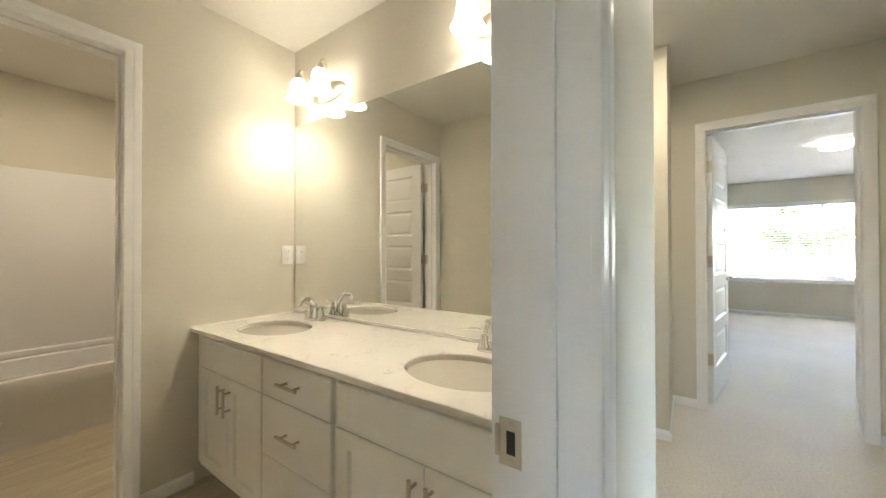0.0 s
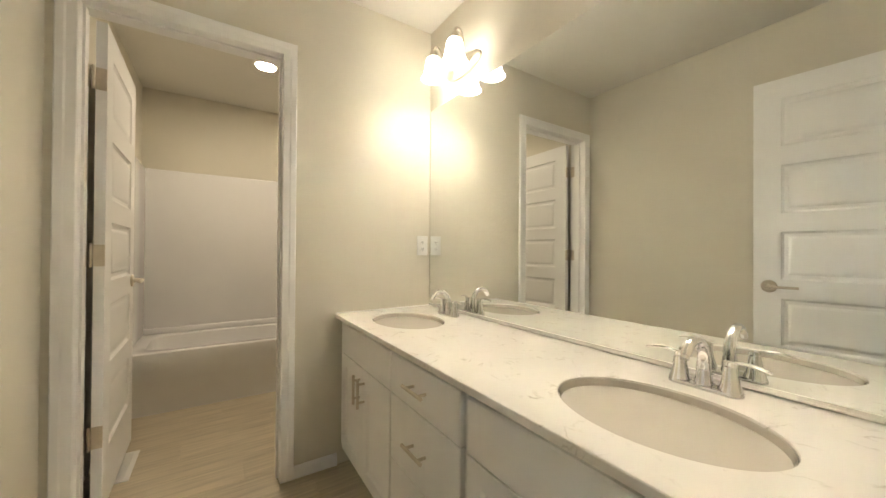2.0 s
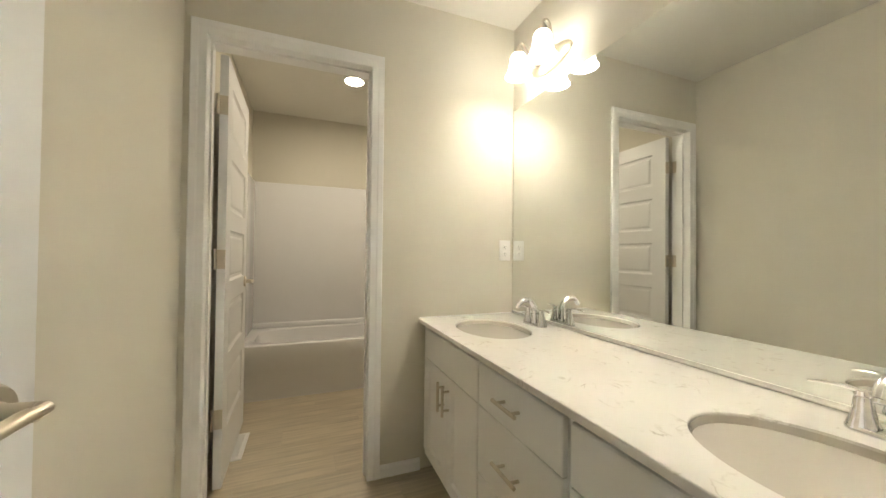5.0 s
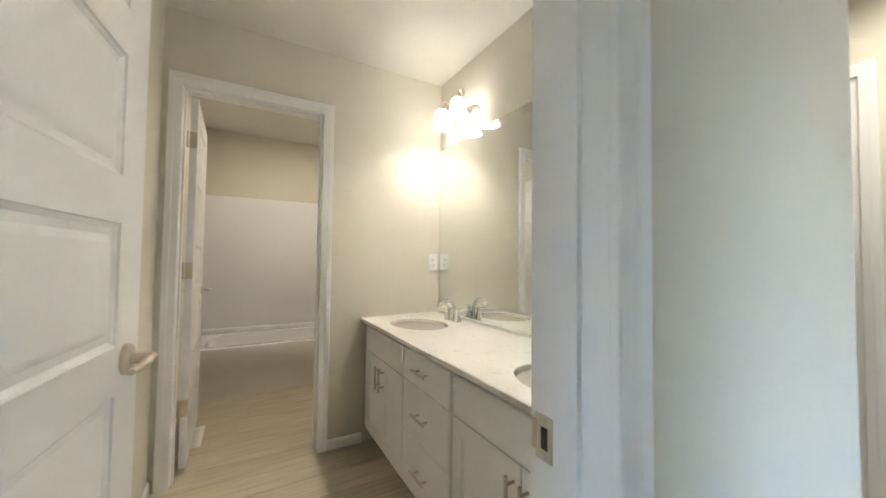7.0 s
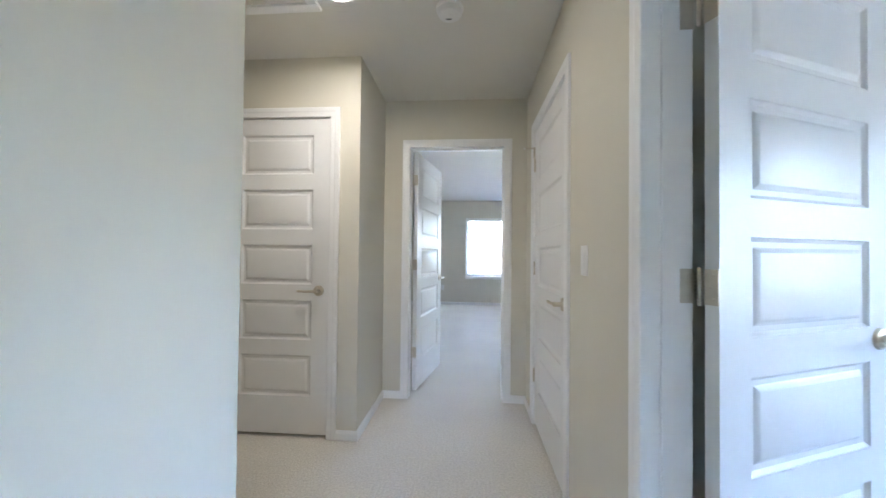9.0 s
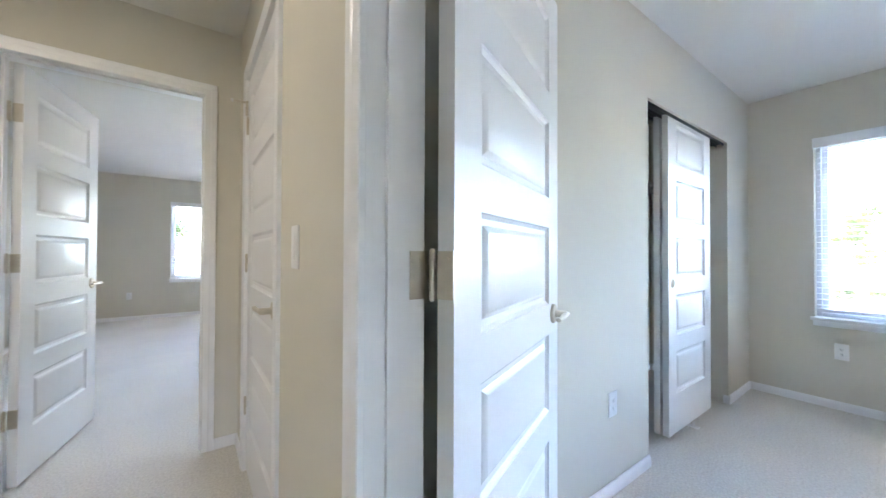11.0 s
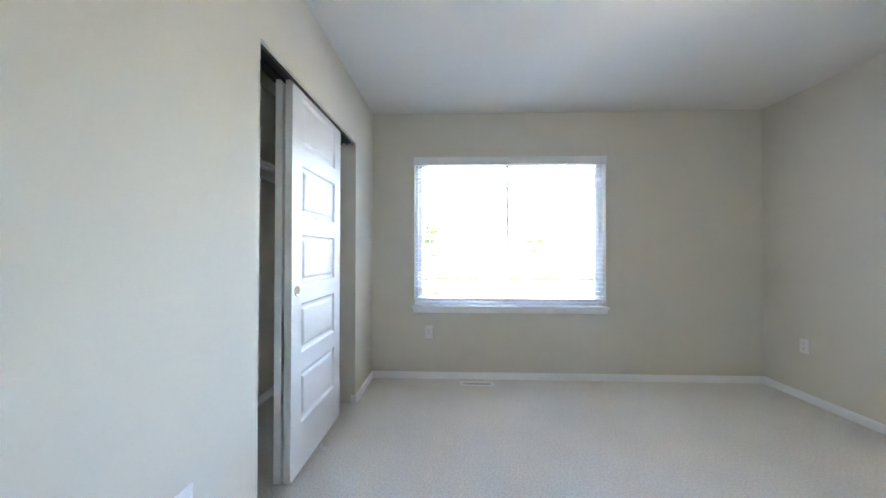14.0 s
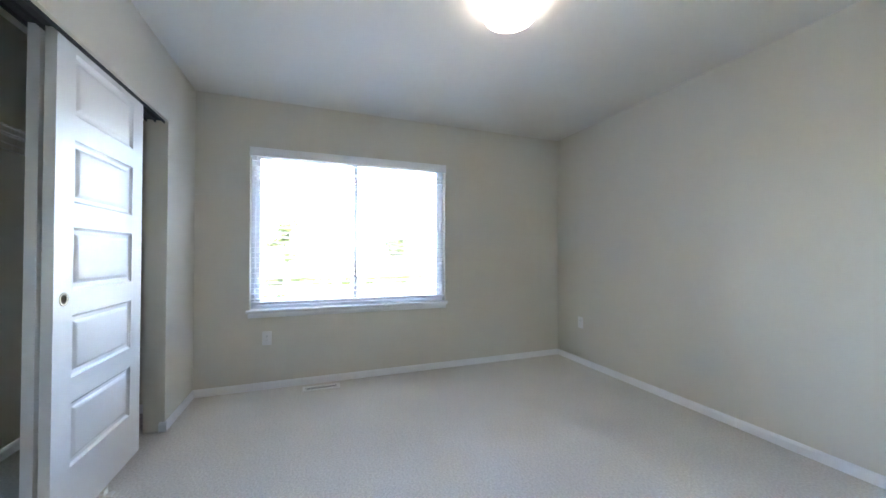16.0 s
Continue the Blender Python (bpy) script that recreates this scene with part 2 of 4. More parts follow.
def part(name, bm, material, parent, label="", smooth=35):
    ob = new(name, mesh_of(name, bm, material, smooth))
    ob.parent = parent
    return tagged(ob, label)


def thing(name, label, category, m=None, group=""):
    ob = new(name)
    ob.empty_display_size = 0.05
    if m is not None:
        ob.matrix_world = m
    return tagged(ob, label, category, group)


def solid(name, bm, material, label, category, m=None, group="", smooth=35):
    ob = new(name, mesh_of(name, bm, material, smooth))
    if m is not None:
        ob.matrix_world = m
    return tagged(ob, label, category, group)


def structure(name, bm, material, label, category="", smooth=0):
    ob = new(name, mesh_of(name, bm, material, smooth))
    return tagged(ob, label, category, kind="structure")


# ---- plan ----
H = 2.44
WALLTXT = "smooth greige painted drywall wall"
BN, BS, BW, TW = 1.325, -0.288, -1.955, -3.85      # bathroom: mirror wall, south wall, partition, tub wall
TB0, TB1 = -0.2, 0.498                             # tub room doorway
EN0, EN1 = -0.23, 0.47                             # bathroom entry doorway
HE, HN = 1.158, 3.26                               # hall east and north faces
CL0, CL1 = -0.898, -0.192                          # linen door
ND0, ND1 = 0.212, 0.976                            # north room doorway
BD0, BD1 = 0.630, 1.388                             # bedroom doorway
UD0, UD1 = 2.125, 2.925                            # utility door in the east wall
RN, RS, RE = 1.712, -1.8, 4.8                      # bedroom: closet wall, south wall, window wall
CO0, CO1, COH = 2.935, 4.256, 2.0                  # closet opening
WY0, WY1, WZ0, WZ1 = -0.42, 1.322, 0.665, 2.03     # bedroom window
NX0, NX1, NY = -0.75, 3.75, 8.65                   # north room
NW0, NW1 = 0.63, 3.45
HS, SW0, SW1, SWZ0 = -3.6, 0.2, 0.9, 1.1            # hall's south end, out of view, and the window added there for daylight
DH = 2.05                                          # doorway height
T = 0.115
HX = HE + 0.108                                    # bedroom face of the hall's east wall
J = 0.018


def wall_x(name, x0, x1, y0, y1, holes=(), mt=None):
    """A wall that runs along y, with holes (y0, y1, z0, z1)."""
    bm = bmesh.new()
    at = y0
    for a, b, c, d in sorted(holes):
        box(bm, x0, x1, at, a, 0, H)
        box(bm, x0, x1, a, b, d, H)
        if c > 0:
            box(bm, x0, x1, a, b, 0, c)
        at = b
    box(bm, x0, x1, at, y1, 0, H)
    return structure(name, bm, mt or WALL, WALLTXT, "wall")


def wall_y(name, y0, y1, x0, x1, holes=()):
    bm = bmesh.new()
    at = x0
    for a, b, c, d in sorted(holes):
        box(bm, at, a, y0, y1, 0, H)
        box(bm, a, b, y0, y1, d, H)
        if c > 0:
            box(bm, a, b, y0, y1, 0, c)
        at = b
    box(bm, at, x1, y0, y1, 0, H)
    return structure(name, bm, WALL, WALLTXT, "wall")


wall_x("wall_bath_partition", BW - T, BW, BS, BN, [(TB0 - J, TB1 + J, 0, DH + J)])
wall_x("wall_tub_west", TW - T, TW, BS, BN)
wall_y("wall_bath_south", BS - T, BS, TW - T, -T)
wall_y("wall_bath_north", BN, 1.455, TW - T, -T)
wall_x("wall_hall_west", -T, 0, HS, 1.455, [(EN0 - J, EN1 + J, 0, DH + J)])
wall_y("wall_hall_south", HS - 0.15, HS, -T, HX, [(SW0, SW1, SWZ0, WZ1)])
wall_y("wall_linen", 2.6, 2.6 + T, -2.6, 0, [(CL0 - J, CL1 + J, 0, DH + J)])
wall_x("wall_alcove_west", -2.6 - T, -2.6, 1.455, 2.6 + T)
wall_x("wall_recess", -T, 0, 2.6 + T, HN)
wall_x("wall_linen_west", -1.3, -1.3 + T, 2.6 + T, HN)
wall_x("wall_hall_east", HE, HX, HS, HN, [(BD0 - J, BD1 + J, 0, DH + J), (UD0 - J, UD1 + J, 0, DH + J)])
wall_y("wall_north_south", HN, HN + T, -1.3, NX1 + T, [(ND0 - J, ND1 + J, 0, DH + J)])
wall_x("wall_north_west", NX0 - T, NX0, HN + T, NY)
wall_x("wall_north_east", NX1, NX1 + T, HN + T, NY)
wall_y("wall_north", NY, NY + 0.15, NX0 - T, NX1 + T, [(NW0, NW1, WZ0, WZ1)])
wall_y("wall_closet_front", RN, RN + T, HX, RE, [(CO0, CO1, 0, COH)])
wall_y("wall_closet_back", 2.43, 2.43 + T, HX, RE)
wall_x("wall_closet_west", 2.45 - T, 2.45, RN + T, 2.43)
wall_x("wall_closet_east", 4.62, 4.62 + T, RN + T, 2.43)
wall_x("wall_east", RE, RE + 0.15, -1.915, 2.43 + T, [(WY0, WY1, WZ0, WZ1)])
wall_y("wall_south", -1.915, RS, HX, RE)
wall_x("wall_utility_east", 2.2, 2.2 + T, 2.43 + T, HN)

structure("ceiling", boxes((-4.1, 5.1, HS - 0.2, 8.95, H, H + 0.12)), CEIL, "flat painted ceiling with fine texture", "ceiling")
structure("floor", boxes((-4.1, 5.1, HS - 0.2, 8.95, -0.25, -0.014)), SUBFLOOR, "wooden subfloor under the finishes", "floor")


def carpet_sheet(name, x0, x1, y0, y1):
    structure(name, boxes((x0, x1, y0, y1, -0.013, 0.0)), CARPET, "light beige cut pile carpet", "carpet")


carpet_sheet("floor_hall", -T / 2, HE + 0.06, HS, HN + 0.06)
carpet_sheet("floor_alcove", -2.6, -T / 2, 1.455, 3.0)
carpet_sheet("floor_bedroom", HE + 0.06, RE, RS, 2.43)
carpet_sheet("floor_north_room", NX0, NX1, HN + 0.06, NY)


# ---- baseboards ----
def baseboard(x0, y0, x1, y1, nx, ny, h=0.060, d=0.0125):
    """Along a wall face from one point to the other; (nx, ny) points into the room."""
    prof = [(0.0, 0.0), (d, 0.0), (d, h * 0.72), (d * 0.75, h * 0.86), (d * 0.45, h), (0.0, h)]
    bm = bmesh.new()
    rows = []
    for x, y in ((x0, y0), (x1, y1)):
        rows.append([bm.verts.new((x + nx * (o + 0.001), y + ny * (o + 0.001), z)) for o, z in prof])
    n = len(prof)
    for k in range(n):
        bm.faces.new((rows[0][k], rows[0][(k + 1) % n], rows[1][(k + 1) % n], rows[1][k]))
    bm.faces.new(rows[0])
    bm.faces.new(rows[1])
    structure("baseboard", bm, TRIM, "white painted wooden baseboard", "baseboard", 12)


C = 0.062
for run in (
    (BW, TB1 + C, BW, 0.77, 1, 0), (BW, BS, -T, BS, 0, 1),
    (0, EN1 + C, 0, 1.455, 1, 0), (0, HS, 0, EN0 - C, 1, 0), (-0.113, 1.455, 0.0, 1.455, 0, 1), (-2.6, 1.455, -0.113, 1.455, 0, 1),
    (CL1 + C, 2.6, 0.0, 2.6, 0, -1), (-2.6, 2.6, CL0 - C, 2.6, 0, -1), (0, 2.6 - 0.0135, 0, HN, 1, 0),
    (0, HN, ND0 - C, HN, 0, -1), (ND1 + C, HN, HE, HN, 0, -1),
    (HE, UD1 + C, HE, HN, -1, 0), (HE, BD1 + C, HE, UD0 - C, -1, 0), (HE, HS, HE, BD0 - C, -1, 0), (0, HS, HE, HS, 0, 1),
    (HX, RS, HX, BD0 - C, 1, 0), (HX, BD1 + C, HX, RN, 1, 0),
    (HX, RN, CO0, RN, 0, -1), (CO1, RN, RE, RN, 0, -1), (RE, RS, RE, RN, -1, 0), (HX, RS, RE, RS, 0, 1),
    (CO1, RN - 0.0135, CO1, RN + 0.03, -1, 0), (2.45, 2.43, 4.62, 2.43, 0, -1), (2.45, RN + T, 2.45, 2.43, 1, 0), (4.62, RN + T, 4.62, 2.43, -1, 0),
    (NX0, NY, NX1, NY, 0, -1), (NX0, HN + T, NX0, NY, 1, 0), (NX1, HN + T, NX1, NY, -1, 0), (NX0, HN + T, ND0 - C, HN + T, 0, 1), (ND1 + C, HN + T, NX1, HN + T, 0, 1),
):
    baseboard(*run)


# ---- doorways: jambs and casings ----
CASING = [(0.0008, -0.0015), (0.0008, 0.0095), (0.004, 0.0115), (0.030, 0.0121), (0.037, 0.0142), (0.058, 0.0145), (0.062, 0.0120), (0.062, -0.0015)]


def doorway(axis, lo, hi, a0, a1, stop_at, casings=(1, 1), trims=(C, C)):
    """The frame in a wall that runs along the other axis from face lo to face hi; opening a0..a1; stop_at: middle of the door stop."""
    def put(u, a, z):
        return (u, a, z) if axis == "x" else (a, u, z)

    bm = bmesh.new()
    st = 0.009
    for d in ((lo, hi, a0 - J, a0, 0, DH), (lo, hi, a1, a1 + J, 0, DH), (lo, hi, a0 - J, a1 + J, DH, DH + J),
              (stop_at - 0.017, stop_at + 0.017, a0, a0 + st, 0, DH), (stop_at - 0.017, stop_at + 0.017, a1 - st, a1, 0, DH), (stop_at - 0.017, stop_at + 0.017, a0 + st, a1 - st, DH - st, DH)):
        u0, u1, b0, b1, z0, z1 = d
        box(bm, *((u0, u1, b0, b1) if axis == "x" else (b0, b1, u0, u1)), z0, z1)
    structure("trim", bm, TRIM, "white painted door jamb with stop", "door jamb")
    for face, sign, on in ((lo, -1, casings[0]), (hi, 1, casings[1])):
        if not on:
            continue
        bm = bmesh.new()
        rows = []
        for w, d in CASING:
            wl, wr = min(w, trims[0]), min(w, trims[1])
            u = face + sign * (d + 0.0015)
            rows.append([bm.verts.new(put(u, a, z)) for a, z in ((a0 - wl, 0.0), (a0 - wl, DH + w), (a1 + wr, DH + w), (a1 + wr, 0.0))])
        for p, q in zip(rows, rows[1:]):
            for k in range(3):
                bm.faces.new((p[k], p[k + 1], q[k + 1], q[k]))
        structure("trim", bm, TRIM, "white painted moulded door casing", "door casing", 12)


doorway("x", BW - T, BW, TB0, TB1, BW - 0.055)
doorway("x", -T, 0, EN0, EN1, -0.055, trims=(0.055, C))
doorway("y", 2.6, 2.6 + T, CL0, CL1, 2.6 + 0.06)
doorway("y", HN, HN + T, ND0, ND1, HN + 0.055)
doorway("x", HE, HX, BD0, BD1, HE + 0.055)
doorway("x", HE, HX, UD0, UD1, HE + 0.06)

# ---- doors ----
PANELS = [(0.24, 0.50), (0.60, 0.853), (0.955, 1.21), (1.31, 1.567), (1.667, 1.92)]


def leaf_mesh(w, h=2.03, th=0.035, stile=0.112):
    """A moulded five-panel leaf: x from 0 to w, y from 0 to th, z from 0 to h."""
    bm = bmesh.new()
    us = [0.0, stile, w - stile, w]
    zs = [0.0] + [z for p in PANELS for z in p] + [h]
    rings = [(0.0, 0.0), (0.0025, 0.0045), (0.0085, 0.0085), (0.011, 0.0105), (0.0255, 0.0110), (0.0275, 0.0100), (0.0395, 0.0024), (0.042, 0.0016)]
    for y, s in ((0.0, 1), (th, -1)):
        for i in range(3):
            for k in range(len(zs) - 1):
                x0, x1, z0, z1 = us[i], us[i + 1], zs[k], zs[k + 1]
                if i == 1 and k % 2 == 1:
                    last = None
                    for o, d in rings:
                        ring = [bm.verts.new((x, y + s * d, z)) for x, z in ((x0 + o, z0 + o), (x1 - o, z0 + o), (x1 - o, z1 - o), (x0 + o, z1 - o))]
                        if last:
                            for q in range(4):
                                bm.faces.new((last[q], last[(q + 1) % 4], ring[(q + 1) % 4], ring[q]))
                        last = ring
                    bm.faces.new(last)
                else:
                    bm.faces.new([bm.verts.new((x, y, z)) for x, z in ((x0, z0), (x1, z0), (x1, z1), (x0, z1))])
    for x in (0.0, w):
        bm.faces.new([bm.verts.new(p) for p in ((x, 0, 0), (x, th, 0), (x, th, h), (x, 0, h))])
    for z in (0.0, h):
        bm.faces.new([bm.verts.new(p) for p in ((0, 0, z), (w, 0, z), (w, th, z), (0, th, z))])
    bmesh.ops.remove_doubles(bm, verts=bm.verts[:], dist=1e-5)
    return bm


def lever(parent, x, z, y, out, way):
    """A lever handle on the face y, pointing out along out, its lever towards way."""
    prof = [(0.0, 0.0), (0.0335, 0.0), (0.0335, 0.004), (0.030, 0.009), (0.014, 0.011), (0.0115, 0.016), (0.0115, 0.048), (0.0, 0.050)]
    base = lathe([(r, out * hh) for r, hh in prof], 28, "Y", (x, y, z))
    yo = y + out * 0.046
    arm = tube([(x - way * 0.012, yo, z), (x + way * 0.02, yo, z), (x + way * 0.07, yo + out * 0.004, z - 0.001), (x + way * 0.118, yo + out * 0.002, z)], [0.010, 0.0105, 0.009, 0.0085], 14, 0.75)
    h = part("door_handle", base, NICKEL, parent, "round satin nickel rose")
    part("lever", arm, NICKEL, h, "satin nickel lever")


def hinge(parent, z, flip=1, angle=90):
    """A butt hinge at the leaf's hinge edge: one plate on the edge, the barrel outside, and the other plate on the jamb."""
    hh = 0.089
    prof = [(0.0, -hh / 2 - 0.004), (0.004, -hh / 2 - 0.003), (0.0055, -hh / 2)]
    for k in range(1, 5):
        zk = -hh / 2 + hh * k / 5
        prof += [(0.0058, zk - 0.0008), (0.0046, zk - 0.0004), (0.0046, zk + 0.0004), (0.0058, zk + 0.0008)]
    prof += [(0.0055, hh / 2), (0.004, hh / 2 + 0.004), (0.0, hh / 2 + 0.005)]
    part("hinge", lathe(prof, 14, "Z", (-0.004, -0.006, z) if flip > 0 else (-0.010, 0.041, z)), NICKEL, parent, "satin nickel hinge barrel")
    plate_bm = boxes((-0.0035, 0.0, 0.0, 0.0345, z - hh / 2, z + hh / 2), bevel=0.0005, seg=1)
    for k in (-0.03, 0.0, 0.03):
        plate_bm = merge(plate_bm, lathe([(0.0036, 0.0), (0.003, -0.0008), (0.0, -0.0009)], 10, "X", (-0.0035, 0.012 if k else 0.021, z + k)))
    part("hinge_plate", plate_bm, NICKEL, parent, "satin nickel hinge plate")


def swing_door(name, label, w, m, flip=1, handle_z=0.917, gap=0.018, hinges=(0.322, 1.067, 1.792), levers=(1, 1), z_off=None):
    """A hinged leaf in its own frame: hinge at x = 0; m places it."""
    d = thing(name, label, "door", m)
    d["kind"] = "structure"
    part("door_leaf", leaf_mesh(w), DOOR, d, "white moulded five-panel leaf", 25)
    if levers[0]:
        lever(d, w - 0.065, handle_z, 0.0, -1, -1)
    if levers[1]:
        lever(d, w - 0.065, handle_z, 0.035, 1, -1)
    part("latch", boxes((w, w + 0.0015, 0.006, 0.029, handle_z - 0.028, handle_z + 0.028)), NICKEL, d, "satin nickel latch plate")
    for z in hinges:
        hinge(d, z, flip)
    return d


def jamb_plates(axis, u, a, s, zs=(0.340, 1.085, 1.810)):
    """Hinge plates let into the jamb."""
    for z in zs:
        dims = (u - 0.016, u + 0.0175, a, a + s * 0.002)
        b = boxes((*(dims if axis == "x" else (dims[2], dims[3], dims[0], dims[1])), z - 0.0445, z + 0.0445))
        for k in (-0.03, 0.0, 0.03):
            c = (u + (0.004 if k else -0.006), a + s * 0.002, z + k) if axis == "x" else (a + s * 0.002, u + (0.004 if k else -0.006), z + k)
            b = merge(b, lathe([(0.0035, 0.0), (0.003, s * 0.0008), (0.0, s * 0.0009)], 10, "Y" if axis == "x" else "X", c))
        tagged(structure("trim", b, NICKEL, "satin nickel hinge plate on the jamb", "hinge plate", 35))


# leaf frames: x along the leaf from the hinge, y across its thickness
swing_door("door_1", "white five-panel door standing open into the tub room", 0.69, pose(BW - T - 0.006, TB0 + 0.002, 0.018, 0, 0, 181.4) @ pose(0.020, -0.049, 0), flip=-1)
jamb_plates("x", BW - T + 0.005, TB0, 1)
swing_door("door_2", "white five-panel door standing open into the bathroom", 0.69, pose(-T - 0.006, EN0 + 0.002, 0.018, 0, 0, 174.2) @ pose(0.016, -0.045, 0), flip=-1)
jamb_plates("x", -T + 0.005, EN0, 1)
swing_door("door_3", "closed white five-panel linen closet door", CL1 - CL0 - 0.006, pose(CL0 + 0.003, 2.606, 0.018), hinges=(), levers=(1, 0))
swing_door("door_4", "white five-panel door standing open into the bright room", 0.758, pose(ND0 + 0.002, HN + T + 0.006, 0.018, 0, 0, 79.0) @ pose(0.012, -0.043, 0), flip=-1)
jamb_plates("y", HN + T - 0.005, ND0, 1)
swing_door("door_5", "white five-panel door standing open into the bedroom", 0.745, pose(HX + 0.010, BD1 - 0.019, 0.018, 0, 0, 22.0) @ pose(0.016, -0.043, 0), flip=-1, hinges=(0.322, 1.083, 1.80))
jamb_plates("x", HX - 0.005, BD1, -1, (0.340, 1.101, 1.818))
swing_door("door_6", "closed white five-panel utility door", UD1 - UD0 - 0.006, pose(HE + 0.006, UD1 - 0.003, 0.018, 0, 0, -90), levers=(1, 0))

# spring stop on the utility door's top hinge
stop = thing("door_stop", "satin nickel hinge pin door stop with white tip", "door stop")
part("rod", tube([(HE - 0.003, 2.92, 1.93), (HE - 0.03, 2.925, 1.932), (HE - 0.065, 2.93, 1.932)], [0.004, 0.004, 0.004], 10), NICKEL, stop)
part("tip", tube([(HE - 0.065, 2.93, 1.932), (HE - 0.078, 2.932, 1.932)], [0.008, 0.008], 12), PLASTIC, stop, "white rubber tip")
part("bracket", boxes((HE - 0.012, HE - 0.001, 2.905, 2.92, 1.86, 1.935), bevel=0.001), NICKEL, stop)

# strike plate on the entry jamb
sp = thing("strike_plate", "satin nickel strike plate on the door jamb", "strike plate")
part("plate", boxes((-0.115, -0.084, EN1 - 0.0018, EN1, 0.885, 0.947), bevel=0.0007, seg=1), NICKEL, sp)
part("lip", boxes((-0.120, -0.113, EN1 - 0.004, EN1 + 0.004, 0.896, 0.936), bevel=0.0012), NICKEL, sp)
part("latch_hole", boxes((-0.104, -0.092, EN1 - 0.0024, EN1 - 0.0014, 0.901, 0.931)), DARK, sp, "dark latch hole")
for zz in (0.892, 0.940):
    part("screw", lathe([(0.0036, 0.0), (0.003, -0.0008), (0.0, -0.0009)], 12, "Y", (-0.098, EN1 - 0.0018, zz)), NICKEL, sp)

# ---- vanity ----
VF, CT = 0.792, 0.784


def shaker(x0, x1, z0, z1, y=VF, rail=0.055):
    """A cabinet door with a recessed flat panel, its back at y."""
    bm = bmesh.new()
    th = 0.019
    last = None
    for o, d in ((0.0, 0.0), (0.0, th - 0.002), (0.002, th), (rail, th), (rail + 0.002, th - 0.003), (rail + 0.009, th - 0.009)):
        ring = [bm.verts.new((x, y - d, z)) for x, z in ((x0 + o, z0 + o), (x1 - o, z0 + o), (x1 - o, z1 - o), (x0 + o, z1 - o))]
        if last:
            for q in range(4):
                bm.faces.new((last[q], last[(q + 1) % 4], ring[(q + 1) % 4], ring[q]))
        else:
            bm.faces.new(ring)
        last = ring
    bm.faces.new(last)
    return bm


def slab(x0, x1, z0, z1, y=VF):
    """A drawer front with a shallow raised middle."""
    bm = bmesh.new()
    th = 0.019
    last = None
    rings = [(0.0, 0.0), (0.0, th - 0.004), (0.004, th - 0.001), (0.008, th)]
    for o, d in rings:
        ring = [bm.verts.new((x, y - d, z)) for x, z in ((x0 + o, z0 + o), (x1 - o, z0 + o), (x1 - o, z1 - o), (x0 + o, z1 - o))]
        if last:
            for q in range(4):
                bm.faces.new((last[q], last[(q + 1) % 4], ring[(q + 1) % 4], ring[q]))
        else:
            bm.faces.new(ring)
        last = ring
    bm.faces.new(last)
    return bm


def bar_pull(parent, x, z, length, upright=False):
    y = VF - 0.019
    h = length / 2
    a = (x, y - 0.03, z - h) if upright else (x - h, y - 0.03, z)
    b = (x, y - 0.03, z + h) if upright else (x + h, y - 0.03, z)
    pull = part("handle", tube([a, b], [0.0058, 0.0058], 14), NICKEL, parent, "brushed nickel bar pull")
    for k in (-1, 1):
        o = k * h * 0.62
        p = (x, y, z + o) if upright else (x + o, y, z)
        part("post", tube([p, (p[0], y - 0.03, p[2])], [0.0048, 0.0048], 12), NICKEL, pull)


def cabinet(x0, x1, kind):
    c = thing("vanity_cabinet", "white painted vanity drawer cabinet with bar pulls" if kind == "drawers" else "white painted vanity sink cabinet with two doors", "cabinet", group="vanity cabinets")
    z0, z1 = 0.105, CT - 0.022
    t = 0.016
    part("body", boxes((x0, x0 + t, VF + 0.001, BN - 0.002, z0, z1), (x1 - t, x1, VF + 0.001, BN - 0.002, z0, z1), (x0 + t, x1 - t, VF + 0.02, BN - 0.002, z0, z0 + t), (x0 + t, x1 - t, BN - 0.01, BN - 0.002, z0 + t, z1)), CABINET, c)
    fr = 0.034
    part("face_frame", boxes((x0 + t, x0 + fr, VF + 0.0015, VF + 0.02, z0 + t, z1), (x1 - fr, x1 - t, VF + 0.0015, VF + 0.02, z0 + t, z1), (x0 + fr, x1 - fr, VF + 0.0015, VF + 0.02, z1 - 0.035, z1), (x0 + fr, x1 - fr, VF + 0.0015, VF + 0.02, z0 + t, z0 + fr), (x0 + fr, x1 - fr, VF + 0.0015, VF + 0.02, 0.585, 0.615)), CABINET, c)
    part("toe_kick", boxes((x0, x1, VF + 0.065, VF + 0.08, 0.001, z0)), CABINET, c)
    g = 0.0035
    l = x0 + (0.075 if x0 < -1.9 else 0.024 if x0 > -0.9 else g)
    r = x1 - g
    if kind == "drawers":
        for a, b in ((0.6015, 0.745), (0.3675, 0.5985), (0.122, 0.3645)):
            d = part("drawer", slab(l, r, a, b), CABINET, c, smooth=20)
            bar_pull(d, (l + r) / 2, (a + b) / 2 + 0.005, 0.125)
    else:
        part("false_front", slab(l, r, 0.6015, 0.745), CABINET, c, smooth=20)
        mid = (l + r) / 2
        for a, b, hx in ((l, mid - 0.0015, mid - 0.028), (mid + 0.0015, r, mid + 0.028)):
            d = part("cabinet_door", shaker(a, b, 0.122, 0.5985), CABINET, c, smooth=20)
            bar_pull(d, hx, 0.505, 0.125, True)


